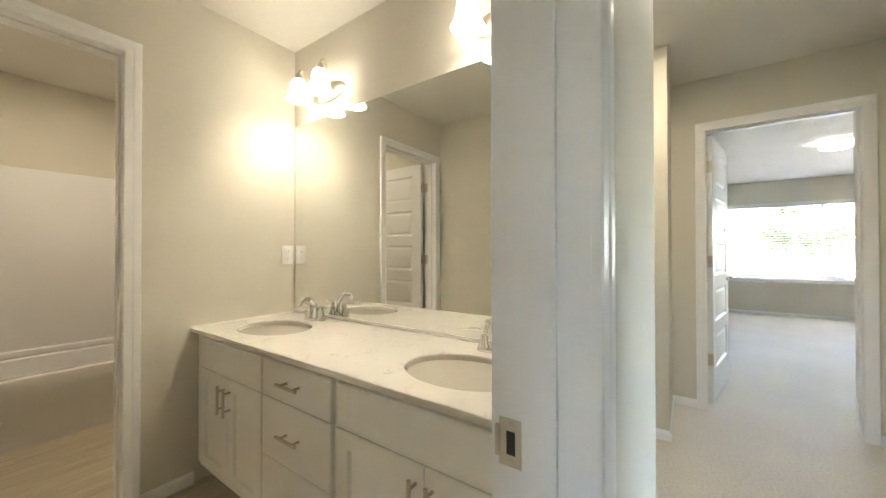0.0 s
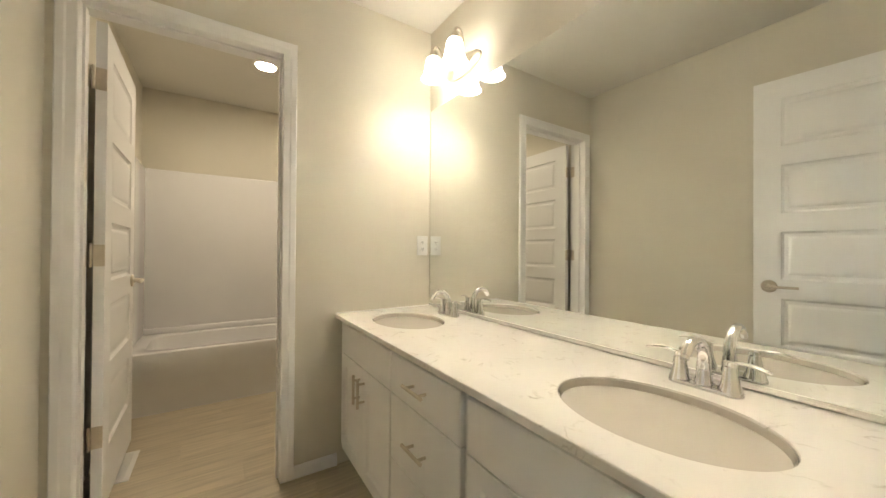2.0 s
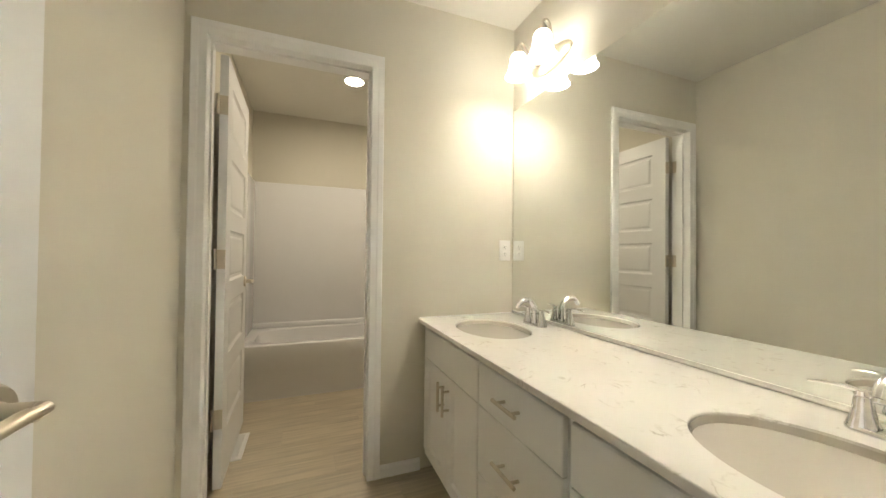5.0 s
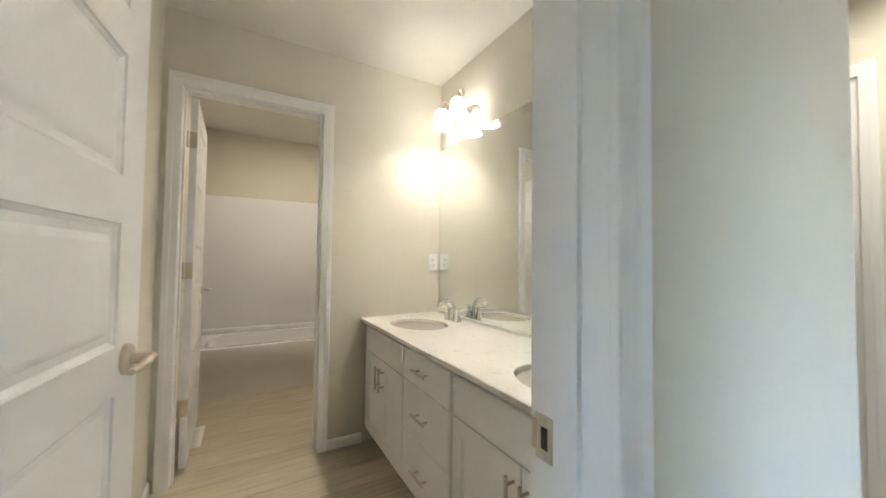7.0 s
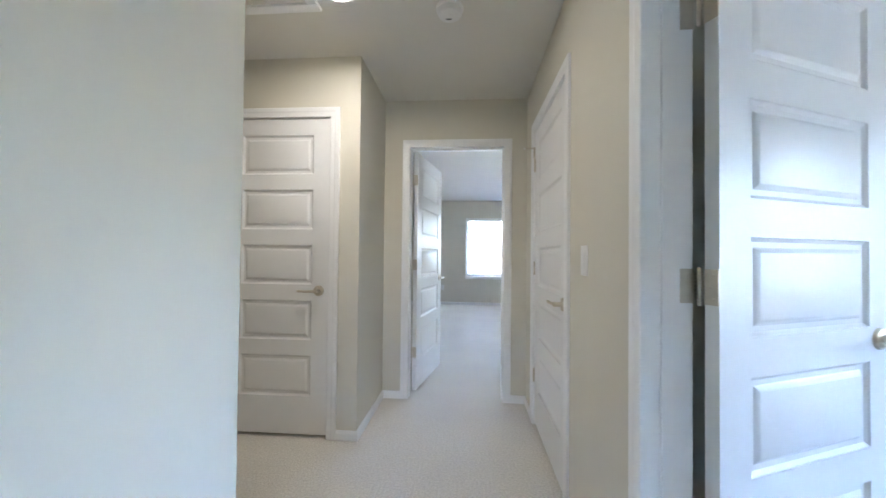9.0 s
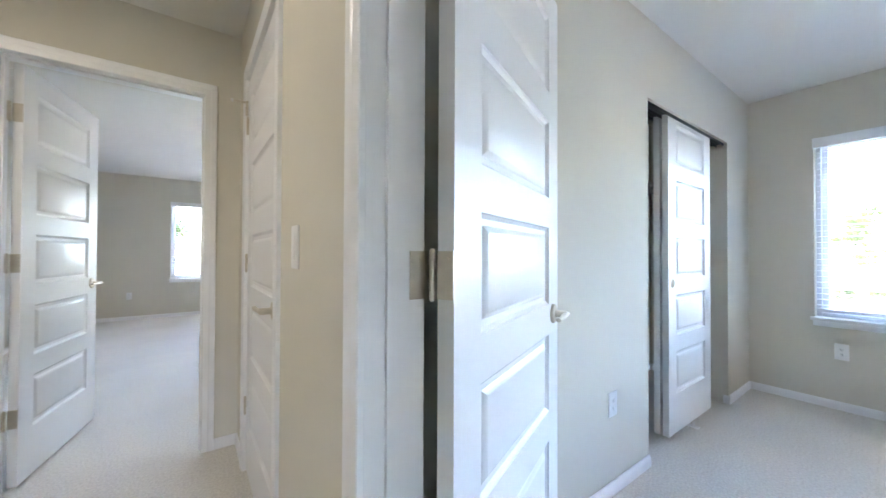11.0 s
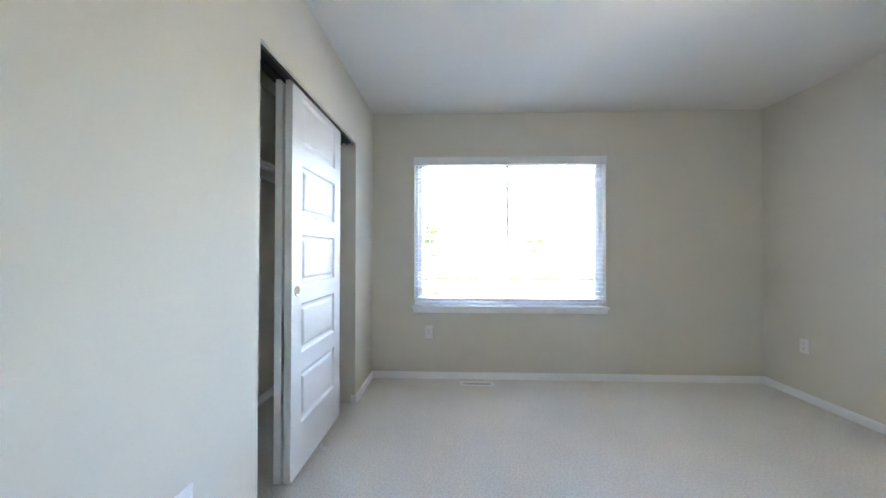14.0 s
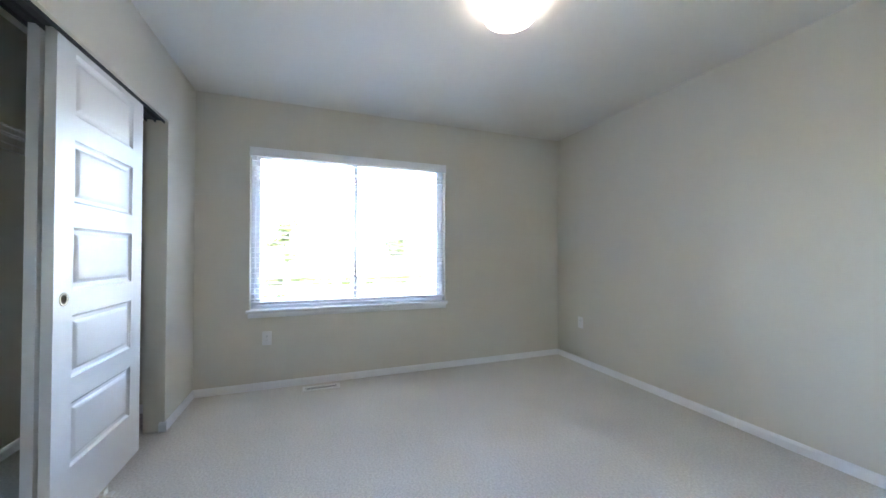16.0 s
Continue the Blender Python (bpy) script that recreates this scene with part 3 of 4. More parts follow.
cabinet(BW + 0.002, -1.302, "sink")
cabinet(-1.300, -0.864, "drawers")
cabinet(-0.862, -T - 0.002, "sink")

SINKS = (-1.615, -0.498)
SY, SA, SB = 1.005, 0.212, 0.158


def worktop():
    """The slab with two oval holes."""
    bm = bmesh.new()
    n = 72
    y0, y1 = 0.757, BN - 0.001
    xs = [BW + 0.001]
    for c in SINKS:
        xs += [c - 0.26, c + 0.26]
    xs.append(-T - 0.001)
    for top, z in ((True, CT), (False, CT - 0.02)):
        for i in (0, 2, 4):
            if xs[i + 1] > xs[i]:
                bm.faces.new([bm.verts.new((x, y, z)) for x, y in ((xs[i], y0), (xs[i + 1], y0), (xs[i + 1], y1), (xs[i], y1))])
        for c in SINKS:
            inner, outer = [], []
            hx, hy0, hy1 = 0.26, SY - y0, y1 - SY
            angles = sorted([2 * math.pi * k / n for k in range(n)] + [math.atan2(s * (hy1 if s > 0 else hy0), q * hx) % (2 * math.pi) for s in (-1, 1) for q in (-1, 1)])
            for a in angles:
                ca, sa = math.cos(a), math.sin(a)
                k = min(hx / abs(ca) if abs(ca) > 1e-9 else 9e9, (hy1 if sa > 0 else hy0) / abs(sa) if abs(sa) > 1e-9 else 9e9)
                rr = 1 / math.sqrt((ca / SA) ** 2 + (sa / SB) ** 2)
                inner.append(bm.verts.new((c + ca * rr, SY + sa * rr, z)))
                outer.append(bm.verts.new((c + ca * k, SY + sa * k, z)))
            m = len(angles)
            for k in range(m):
                bm.faces.new((inner[k], inner[(k + 1) % m], outer[(k + 1) % m], outer[k]))
            if top:
                tops = inner
                low = [bm.verts.new((v.co.x, v.co.y, CT - 0.02)) for v in inner]
                lip = [bm.verts.new((c + (v.co.x - c) * 0.992, SY + (v.co.y - SY) * 0.992, CT - 0.003)) for v in inner]
                for k in range(m):
                    bm.faces.new((tops[k], tops[(k + 1) % m], lip[(k + 1) % m], lip[k]))
                    bm.faces.new((lip[k], lip[(k + 1) % m], low[(k + 1) % m], low[k]))
    x0, x1 = xs[0], xs[-1]
    e = 0.003
    for a, b in (((x0, y0), (x1, y0)), ((x1, y0), (x1, y1)), ((x1, y1), (x0, y1)), ((x0, y1), (x0, y0))):
        dy = e if a[1] == y0 and b[1] == y0 else 0
        bm.faces.new([bm.verts.new(p) for p in ((*a, CT - dy), (*b, CT - dy), (*b, CT - 0.02), (*a, CT - 0.02))])
        if dy:
            bm.faces.new([bm.verts.new(p) for p in ((a[0], y0, CT - e), (b[0], y0, CT - e), (b[0], y0 + e, CT + 0.0002), (a[0], y0 + e, CT + 0.0002))])
    bmesh.ops.remove_doubles(bm, verts=bm.verts[:], dist=2e-5)
    return bm


solid("worktop", worktop(), QUARTZ, "polished white quartz vanity top with faint beige veins", "countertop", smooth=30)
structure("trim", boxes((BW + 0.0005, BW + 0.006, 0.76, BN - 0.003, CT + 0.0005, CT + 0.005), bevel=0.001, seg=1), PLASTIC, "white caulk bead along the wall", "caulk")


def sink(c):
    s = thing("sink", "oval off-white undermount basin in the quartz top", "sink", pose(c, SY, 0), "vanity sinks")
    prof = [(1.10, CT - 0.0205), (0.985, CT - 0.0205), (0.984, CT - 0.0058), (0.977, CT - 0.0045), (0.971, CT - 0.0075)]
    for k in range(1, 15):
        a = math.pi / 2 * k / 14
        prof.append((max(0.10, 0.968 * math.cos(a) ** 0.85), CT - 0.0105 - 0.1555 * math.sin(a) ** 1.25))
    prof.append((0.0, CT - 0.168))
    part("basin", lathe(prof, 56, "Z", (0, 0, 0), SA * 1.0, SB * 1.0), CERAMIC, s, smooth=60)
    part("drain", lathe([(0.0, CT - 0.163), (0.016, CT - 0.163), (0.018, CT - 0.1615), (0.026, CT - 0.162), (0.028, CT - 0.167)], 28), CHROME, s, "chrome drain ring")
    for dx in (-0.014, 0.0, 0.014):
        part("overflow_hole", lathe([(0.0, 0.0), (0.006, 0.0), (0.006, 0.001), (0.0, 0.001)], 14, "Y", (dx, -SB * 0.943, CT - 0.034)), DARK, s, "dark overflow hole")


def faucet(c):
    f = thing("faucet", "chrome centerset faucet with two lever handles", "faucet", pose(c, 1.238, CT), "vanity faucets")
    pl = bmesh.new()
    n = 40
    rings = []
    for k, z in ((1.0, 0.0), (1.0, 0.006), (0.95, 0.010), (0.8, 0.0115)):
        ring = []
        for i in range(n):
            a = 2 * math.pi * i / n
            cx = 0.052 * (1 if math.cos(a) > 0 else -1)
            ring.append(pl.verts.new(((cx + 0.026 * math.cos(a)) * (1 if k == 1 else 0.5 + 0.5 * k), 0.026 * math.sin(a) * k, z)))
        rings.append(ring)
    for a, b in zip(rings, rings[1:]):
        for i in range(n):
            pl.faces.new((a[i], a[(i + 1) % n], b[(i + 1) % n], b[i]))
    pl.faces.new(rings[-1])
    part("base_plate", pl, CHROME, f)
    for s in (-1, 1):
        hb = part("handle", lathe([(0.0245, 0.009), (0.0235, 0.014), (0.019, 0.026), (0.0155, 0.045), (0.0135, 0.062), (0.0125, 0.064), (0.0125, 0.067), (0.014, 0.069), (0.012, 0.077), (0.0, 0.079)], 28, "Z", (s * 0.052, 0, 0)), CHROME, f)
        part("lever", tube([(s * 0.050, 0, 0.073), (s * 0.075, -0.006, 0.080), (s * 0.105, -0.012, 0.079), (s * 0.128, -0.015, 0.074)], [0.0065, 0.0085, 0.0075, 0.0045], 14, 0.5), CHROME, hb)
    part("spout", tube([(0, 0.0, 0.008), (0, 0.001, 0.05), (0, -0.004, 0.09), (0, -0.035, 0.120), (0, -0.075, 0.118), (0, -0.098, 0.092)], [0.0205, 0.0155, 0.0132, 0.0125, 0.012, 0.0115], 20), CHROME, f)
    part("aerator", tube([(0, -0.098, 0.093), (0, -0.1015, 0.087)], [0.0095, 0.009], 14), CHROME, f)
    part("lift_rod", tube([(0, 0.021, 0.008), (0, 0.021, 0.055)], [0.0022, 0.0022], 8), CHROME, f)


for c in SINKS:
    sink(c)
    faucet(c)

mir = thing("mirror", "large frameless wall mirror over the vanity", "mirror")
part("glass", boxes((BW + 0.012, -T - 0.004, BN - 0.006, BN - 0.0005, CT + 0.012, 1.957)), MIRROR, mir, smooth=0)
part("channel", boxes((BW + 0.012, -T - 0.004, BN - 0.0105, BN - 0.0065, CT + 0.0045, CT + 0.0165), (BW + 0.012, -T - 0.004, BN - 0.0135, BN - 0.0108, CT + 0.0045, CT + 0.0085), (BW + 0.012, -T - 0.004, BN - 0.0065, BN - 0.0005, CT + 0.0045, CT + 0.011)), mat("channel_metal", (0.84, 0.83, 0.80), 0.28, 1.0, var=0.03), mir, "polished metal edge channel")
part("edge", boxes((BW + 0.009, BW + 0.0117, BN - 0.006, BN - 0.0005, CT + 0.012, 1.957)), NICKEL, mir, "brownish polished glass edge")


def vanity_light(c):
    v = thing("wall_lamp", "satin nickel two-light wall lamp with frosted bell shades, lit", "wall lamp", pose(c, BN, 2.09), "vanity lamps")
    part("backplate", lathe([(0.0, -0.024), (0.6, -0.022), (0.8, -0.016), (0.94, -0.012), (1.0, -0.005), (1.0, 0.0)], 56, "Y", (0, 0, 0), 0.150, 0.056), NICKEL, v)
    for s in (-1, 1):
        x = s * 0.098
        a = part("arm", tube([(s * 0.07, -0.014, -0.005), (s * 0.078, -0.05, 0.0), (s * 0.088, -0.068, 0.055), (x, -0.095, 0.108), (x, -0.122, 0.108), (x, -0.128, 0.075)], [0.0058] * 6, 12), NICKEL, v)
        part("socket_cup", lathe([(0.0, 0.088), (0.012, 0.087), (0.019, 0.078), (0.022, 0.062), (0.024, 0.052), (0.0, 0.052)], 24, "Z", (x, -0.128, 0)), NICKEL, a)
        sh = [(0.022, 0.054), (0.033, 0.048), (0.040, 0.034), (0.043, 0.012), (0.047, -0.016), (0.055, -0.042), (0.066, -0.062), (0.063, -0.061), (0.052, -0.040), (0.044, -0.014), (0.040, 0.012), (0.036, 0.034), (0.0, 0.046)]
        part("shade", lathe(sh, 36, "Z", (x, -0.128, 0)), SHADE, v, "frosted white glass bell shade", 60)
        part("bulb", lathe([(0.0, 0.045), (0.012, 0.042), (0.014, 0.025), (0.026, 0.004), (0.028, -0.012), (0.020, -0.030), (0.0, -0.038)], 24, "Z", (x, -0.128, 0)), BULB, v, "lit glass bulb", 60)


vanity_light(-1.615)
vanity_light(-0.498)


# ---- wall plates ----
def plate(name, label, m, kind, w=0.072, h=0.116):
    """A wall plate in the x-z plane, facing -y."""
    p = thing(name, label, "outlet" if kind == "outlet" else "switch", m)
    part("cover", boxes((-w / 2, w / 2, -0.0055, 0.0, -h / 2, h / 2), bevel=0.0022), PLASTIC, p)
    if kind == "outlet":
        for z in (-0.0195, 0.0195):
            r = part("receptacle", lathe([(0.0, -0.0075), (0.0155, -0.0075), (0.0165, -0.0055)], 24, "Y", (0, 0, z), 1.0, 0.86), PLASTIC, p)
            for x, hh in ((-0.0058, 0.0042), (0.0058, 0.0036)):
                part("slot", boxes((x - 0.0009, x + 0.0009, -0.0079, -0.0074, z + 0.001 - hh, z + 0.004 + hh * 0.6)), DARK, r)
            part("slot", lathe([(0.0, -0.0079), (0.0022, -0.0079), (0.0022, -0.0074)], 10, "Y", (0, 0, z - 0.0085)), DARK, r)
        part("screw", lathe([(0.0, -0.0062), (0.0028, -0.006), (0.003, -0.0054)], 10, "Y", (0, 0, 0)), PLASTIC, p)
    else:
        for k in range(int(kind)):
            x = (k - (int(kind) - 1) / 2) * 0.046
            part("rocker", boxes((x - 0.0165, x + 0.0165, -0.0085, -0.005, -0.033, 0.033), bevel=0.0015), PLASTIC, p)
    return p


plate("wall_outlet", "white duplex outlet on the wall beside the mirror", pose(BW, 1.272, 1.145, 0, 0, 90), "outlet")
plate("light_switch", "white rocker light switch on the hall wall", pose(HE, 1.86, 1.157, 0, 0, -90), "1", 0.074, 0.12)
plate("wall_outlet", "white duplex outlet low on the wall beside the closet", pose(2.56, RN, 0.425), "outlet")
plate("wall_outlet", "white duplex outlet under the bedroom window", pose(RE, 1.187, 0.426, 0, 0, -90), "outlet")
plate("wall_outlet", "white duplex outlet on the bare bedroom wall", pose(4.437, RS, 0.425, 0, 0, 180), "outlet")
plate("wall_outlet", "white duplex outlet beside the bright window", pose(0.09, NY, 0.40), "outlet")


# ---- tub ----
def tub():
    t = thing("bathtub", "white acrylic alcove bathtub with glossy wall surround", "bathtub")
    x0, x1, y0, y1, zr = TW + 0.002, -3.145, BS + 0.002, BN - 0.002, 0.415
    bm = bmesh.new()
    cx, cy = (x0 + x1) / 2 - 0.005, (y0 + y1) / 2
    n = 64

    def ring(hx, hy, z, p, ox=0.0):
        out = []
        for i in range(n):
            a = 2 * math.pi * (i + 0.5) / n
            c, s = math.cos(a), math.sin(a)
            out.append(bm.verts.new((cx + ox + hx * abs(c) ** (2 / p) * (1 if c > 0 else -1), cy + hy * abs(s) ** (2 / p) * (1 if s > 0 else -1), z)))
        return out

    hx, hy = (x1 - x0) / 2, (y1 - y0) / 2
    rings = [ring(hx, hy, 0.001, 60, 0.005), ring(hx, hy, 0.205, 60, 0.002), ring(hx, hy, 0.217, 60, 0.011), ring(hx, hy, zr - 0.02, 60, 0.013), ring(hx - 0.004, hy, zr - 0.005, 60, 0.013), ring(hx - 0.016, hy - 0.012, zr, 40, 0.01),
             ring(hx - 0.06, hy - 0.08, zr, 6), ring(hx - 0.075, hy - 0.10, zr - 0.012, 5), ring(hx - 0.10, hy - 0.14, 0.2, 4.5), ring(hx - 0.14, hy - 0.2, 0.09, 4), ring(hx - 0.22, hy - 0.3, 0.075, 3)]
    for a, b in zip(rings, rings[1:]):
        for k in range(n):
            bm.faces.new((a[k], a[(k + 1) % n], b[(k + 1) % n], b[k]))
    bm.faces.new(rings[-1])
    part("tub_body", bm, ACRYLIC, t, smooth=40)
    zt = 1.775
    part("surround_panel", boxes((TW + 0.002, TW + 0.03, BS + 0.004, BN - 0.004, zr + 0.001, zt), bevel=0.009, seg=3), ACRYLIC, t, "glossy white wall panel")
    part("surround_panel", boxes((TW + 0.012, x1 - 0.02, BS + 0.002, BS + 0.03, zr + 0.001, zt), bevel=0.009, seg=3), ACRYLIC, t, "glossy white wall panel")
    part("surround_panel", boxes((TW + 0.012, x1 - 0.02, BN - 0.03, BN - 0.002, zr + 0.001, zt), bevel=0.009, seg=3), ACRYLIC, t, "glossy white wall panel")
    part("ledge", boxes((TW + 0.016, TW + 0.052, BS + 0.016, BN - 0.016, zr - 0.002, zr + 0.05), bevel=0.014, seg=3), ACRYLIC, t, "moulded ledge at the foot of the wall panel")


tub()


# ---- registers ----
def register(m, l=0.30, w=0.105, label="white metal floor register"):
    r = thing("floor_register", label, "floor vent", m, "floor registers")
    part("frame", boxes((-l / 2, l / 2, -w / 2, -w / 2 + 0.022, 0.0, 0.006), (-l / 2, l / 2, w / 2 - 0.022, w / 2, 0.0, 0.006), (-l / 2, -l / 2 + 0.024, -w / 2 + 0.022, w / 2 - 0.022, 0.0, 0.006), (l / 2 - 0.024, l / 2, -w / 2 + 0.022, w / 2 - 0.022, 0.0, 0.006), bevel=0.0015, seg=1), PLASTIC, r)
    part("duct", boxes((-l / 2 + 0.024, l / 2 - 0.024, -w / 2 + 0.022, w / 2 - 0.022, 0.0002, 0.0012)), DARK, r, "dark duct opening")
    bm = bmesh.new()
    box(bm, -0.0034, 0.0034, -w / 2 + 0.022, w / 2 - 0.022, 0.0014, 0.0042)
    me = mesh_of("slat", bm, PLASTIC, 0)
    n = int((l - 0.05) / 0.0105)
    for k in range(n):
        o = new("slat", me)
        o.parent = r
        o.location = (-l / 2 + 0.024 + (l - 0.048) * (k + 0.5) / n, 0, 0)
    return r


reg = register(pose(-2.50, -0.160, 0.001))
copy_thing(reg, pose(4.668, 0.752, 0.001, 0, 0, 90))


# ---- ceiling fittings ----
def disc_light(x, y, material, label, r=0.085):
    d = thing("ceiling_light", label, "ceiling light", pose(x, y, H))
    part("trim_ring", lathe([(r * 0.82, -0.001), (r * 0.84, -0.009), (r * 0.97, -0.010), (r, -0.004), (r, 0.0)], 40), PLASTIC, d, "white trim ring")
    part("diffuser", lathe([(0.0, -0.007), (r * 0.6, -0.007), (r * 0.83, -0.004)], 40), material, d, "lit frosted diffuser")


disc_light(-2.925, 0.52, CANLED, "small round recessed ceiling light, lit", 0.078)
disc_light(0.055, 2.035, HALLLED, "small round flush ceiling light, lit", 0.085)


def dome_light(x, y):
    d = thing("ceiling_lamp", "round frosted glass dome ceiling lamp, lit", "ceiling lamp", pose(x, y, H), "dome ceiling lamps")
    part("pan", lathe([(0.0, -0.001), (0.130, -0.001), (0.136, -0.006), (0.136, -0.018), (0.130, -0.022)], 48), NICKEL, d, "satin nickel pan")
    part("dome", lathe([(0.130, -0.018), (0.141, -0.024), (0.145, -0.040), (0.142, -0.066), (0.132, -0.086), (0.102, -0.101), (0.051, -0.109), (0.0, -0.111)], 56), DOME, d, "frosted white glass dome", 60)
    return d


dl = dome_light(3.06, -0.115)
copy_thing(dl, pose(1.52, 5.9, H))

sm = thing("smoke_detector", "round white smoke detector on the ceiling", "smoke detector", pose(0.588, 2.2, H))
part("base", lathe([(0.0, -0.001), (0.070, -0.001), (0.070, -0.010), (0.066, -0.013)], 40), PLASTIC, sm)
part("cover", lathe([(0.062, -0.010), (0.062, -0.028), (0.055, -0.040), (0.03, -0.046), (0.0, -0.047)], 40), PLASTIC, sm)
part("test_button", lathe([(0.013, -0.044), (0.012, -0.049), (0.0, -0.050)], 20, "Z", (0.012, -0.018, 0)), PLASTIC, sm)
part("sounder_slot", boxes((-0.02, 0.01, 0.012, 0.018, -0.0478, -0.044)), DARK, sm, "dark sounder slot")

hatch = thing("attic_hatch", "painted attic access hatch with moulded frame in the ceiling", "attic hatch")
hx0, hx1, hy0, hy1 = -0.72, -0.07, 1.60, 2.165
part("hatch_panel", boxes((hx0 + 0.04, hx1 - 0.04, hy0 + 0.04, hy1 - 0.04, H - 0.006, H - 0.001)), CEIL, hatch)
for d in ((hx0, hx1, hy0, hy0 + 0.055), (hx0, hx1, hy1 - 0.055, hy1), (hx0, hx0 + 0.055, hy0 + 0.055, hy1 - 0.055), (hx1 - 0.055, hx1, hy0 + 0.055, hy1 - 0.055)):
    part("frame_board", boxes((*d, H - 0.018, H - 0.001), bevel=0.004), TRIM, hatch)


# ---- closet ----
def bypass(x, y, label):
    d = thing("closet_door", label, "sliding door", pose(x, y, 0.035), "closet bypass doors")
    part("door_leaf", leaf_mesh(0.708, 1.985), DOOR, d, smooth=25)
    pull = part("finger_pull", lathe([(0.0, -0.0002), (0.019, -0.0002), (0.021, -0.0025), (0.026, -0.003), (0.027, -0.0005)], 32, "Y", (0.058, 0.0, 0.925)), NICKEL, d, "round satin nickel finger pull")
    part("cup", lathe([(0.0, -0.0012), (0.0185, -0.0012)], 28, "Y", (0.058, 0, 0.925)), NICKEL, pull)
    for px in (0.08, 0.62):
        part("roller", boxes((px, px + 0.04, 0.012, 0.02, 1.985, 2.02), bevel=0.002), NICKEL, d)
    return d


bypass(3.262, 1.738, "white five-panel sliding closet door, slid to the middle")
bypass(3.258, 1.785, "white five-panel sliding closet door behind the other")
trk = thing("closet_track", "metal sliding door track under the closet header", "track")
part("channel", boxes((CO0 + 0.002, CO1 - 0.002, 1.735, 1.823, COH - 0.003, COH - 0.0005), (CO0 + 0.002, CO1 - 0.002, 1.731, 1.7335, COH - 0.02, COH - 0.0005), (CO0 + 0.002, CO1 - 0.002, 1.7775, 1.780, COH - 0.02, COH - 0.003), (CO0 + 0.002, CO1 - 0.002, 1.8235, 1.826, COH - 0.02, COH - 0.0005)), SHADOWY, trk)
gd = thing("floor_guide", "small white plastic sliding door floor guide", "door guide", pose(3.62, 1.735, 0.0))
part("guide_base", boxes((-0.02, 0.02, -0.035, 0.11, 0.0005, 0.006), bevel=0.0015), PLASTIC, gd)
for gy in (-0.004, 0.041, 0.088):
    part("fin", boxes((-0.018, 0.018, gy - 0.0035, gy + 0.0015, 0.006, 0.033), bevel=0.001, seg=1), PLASTIC, gd)

sh = thing("closet_shelf", "white wire closet shelf with hanging rod", "shelf")
sz, sy0, sy1, sx0, sx1 = 1.72, 2.13, 2.428, 2.452, 4.618
for yy in (sy0, sy0 + 0.1, sy0 + 0.2, sy1 - 0.006):
    part("rail", tube([(sx0, yy, sz - 0.004), (sx1, yy, sz - 0.004)], [0.0035, 0.0035], 8), PLASTIC, sh)
part("front_rod", tube([(sx0, sy0, sz - 0.034), (sx1, sy0, sz - 0.034)], [0.0045, 0.0045], 8), PLASTIC, sh)
wm = mesh_of("wire", tube([(0, sy0, sz - 0.034), (0, sy0, sz), (0, sy0 + 0.02, sz + 0.0015), (0, sy1 - 0.004, sz + 0.0015)], [0.0014] * 4, 6), PLASTIC, 60)
for k in range(85):
    w = new("wire", wm)
    w.parent = sh
    w.location = (sx0 + 0.02 + k * 0.0252, 0, 0)


# ---- windows ----
def window(name, m, w, h, label, depth=0.15):
    """A sliding window with blind, in its own frame: x along the wall from 0 to w, y outward from the room face, z from the sill."""
    wd = thing(name, label, "window", m)
    wd["kind"] = "structure"
    y0, y1 = depth - 0.075, depth - 0.005
    f = 0.03
    part("window_frame", boxes((0.001, f, y0, y1, 0.001, h - 0.001), (w - f, w - 0.001, y0, y1, 0.001, h - 0.001), (f, w - f, y0, y1, 0.001, f), (f, w - f, y0, y1, h - f, h - 0.001), bevel=0.003, seg=1), VINYLW, wd)
    mid = w / 2
    for a, b, yy in ((f, mid + 0.02, y0 + 0.035), (mid - 0.02, w - f, y0 + 0.01)):
        s = part("sash", boxes((a, a + 0.036, yy, yy + 0.022, f, h - f), (b - 0.036, b, yy, yy + 0.022, f, h - f), (a + 0.036, b - 0.036, yy, yy + 0.022, f, f + 0.034), (a + 0.036, b - 0.036, yy, yy + 0.022, h - f - 0.034, h - f), bevel=0.002, seg=1), VINYLW, wd)
        g = part("pane", boxes((a + 0.034, b - 0.034, yy + 0.009, yy + 0.013, f + 0.032, h - f - 0.032)), PANE, s, smooth=0)
        g.visible_shadow = False
    # stool and apron
    part("window_sill", boxes((-0.022, w + 0.022, -0.032, depth - 0.076, -0.022, 0.0005), bevel=0.004), TRIM, wd, "white painted stool")
    part("apron", boxes((-0.008, w + 0.008, -0.014, -0.0015, -0.064, -0.0225), bevel=0.003), TRIM, wd, "white painted apron")
    return wd


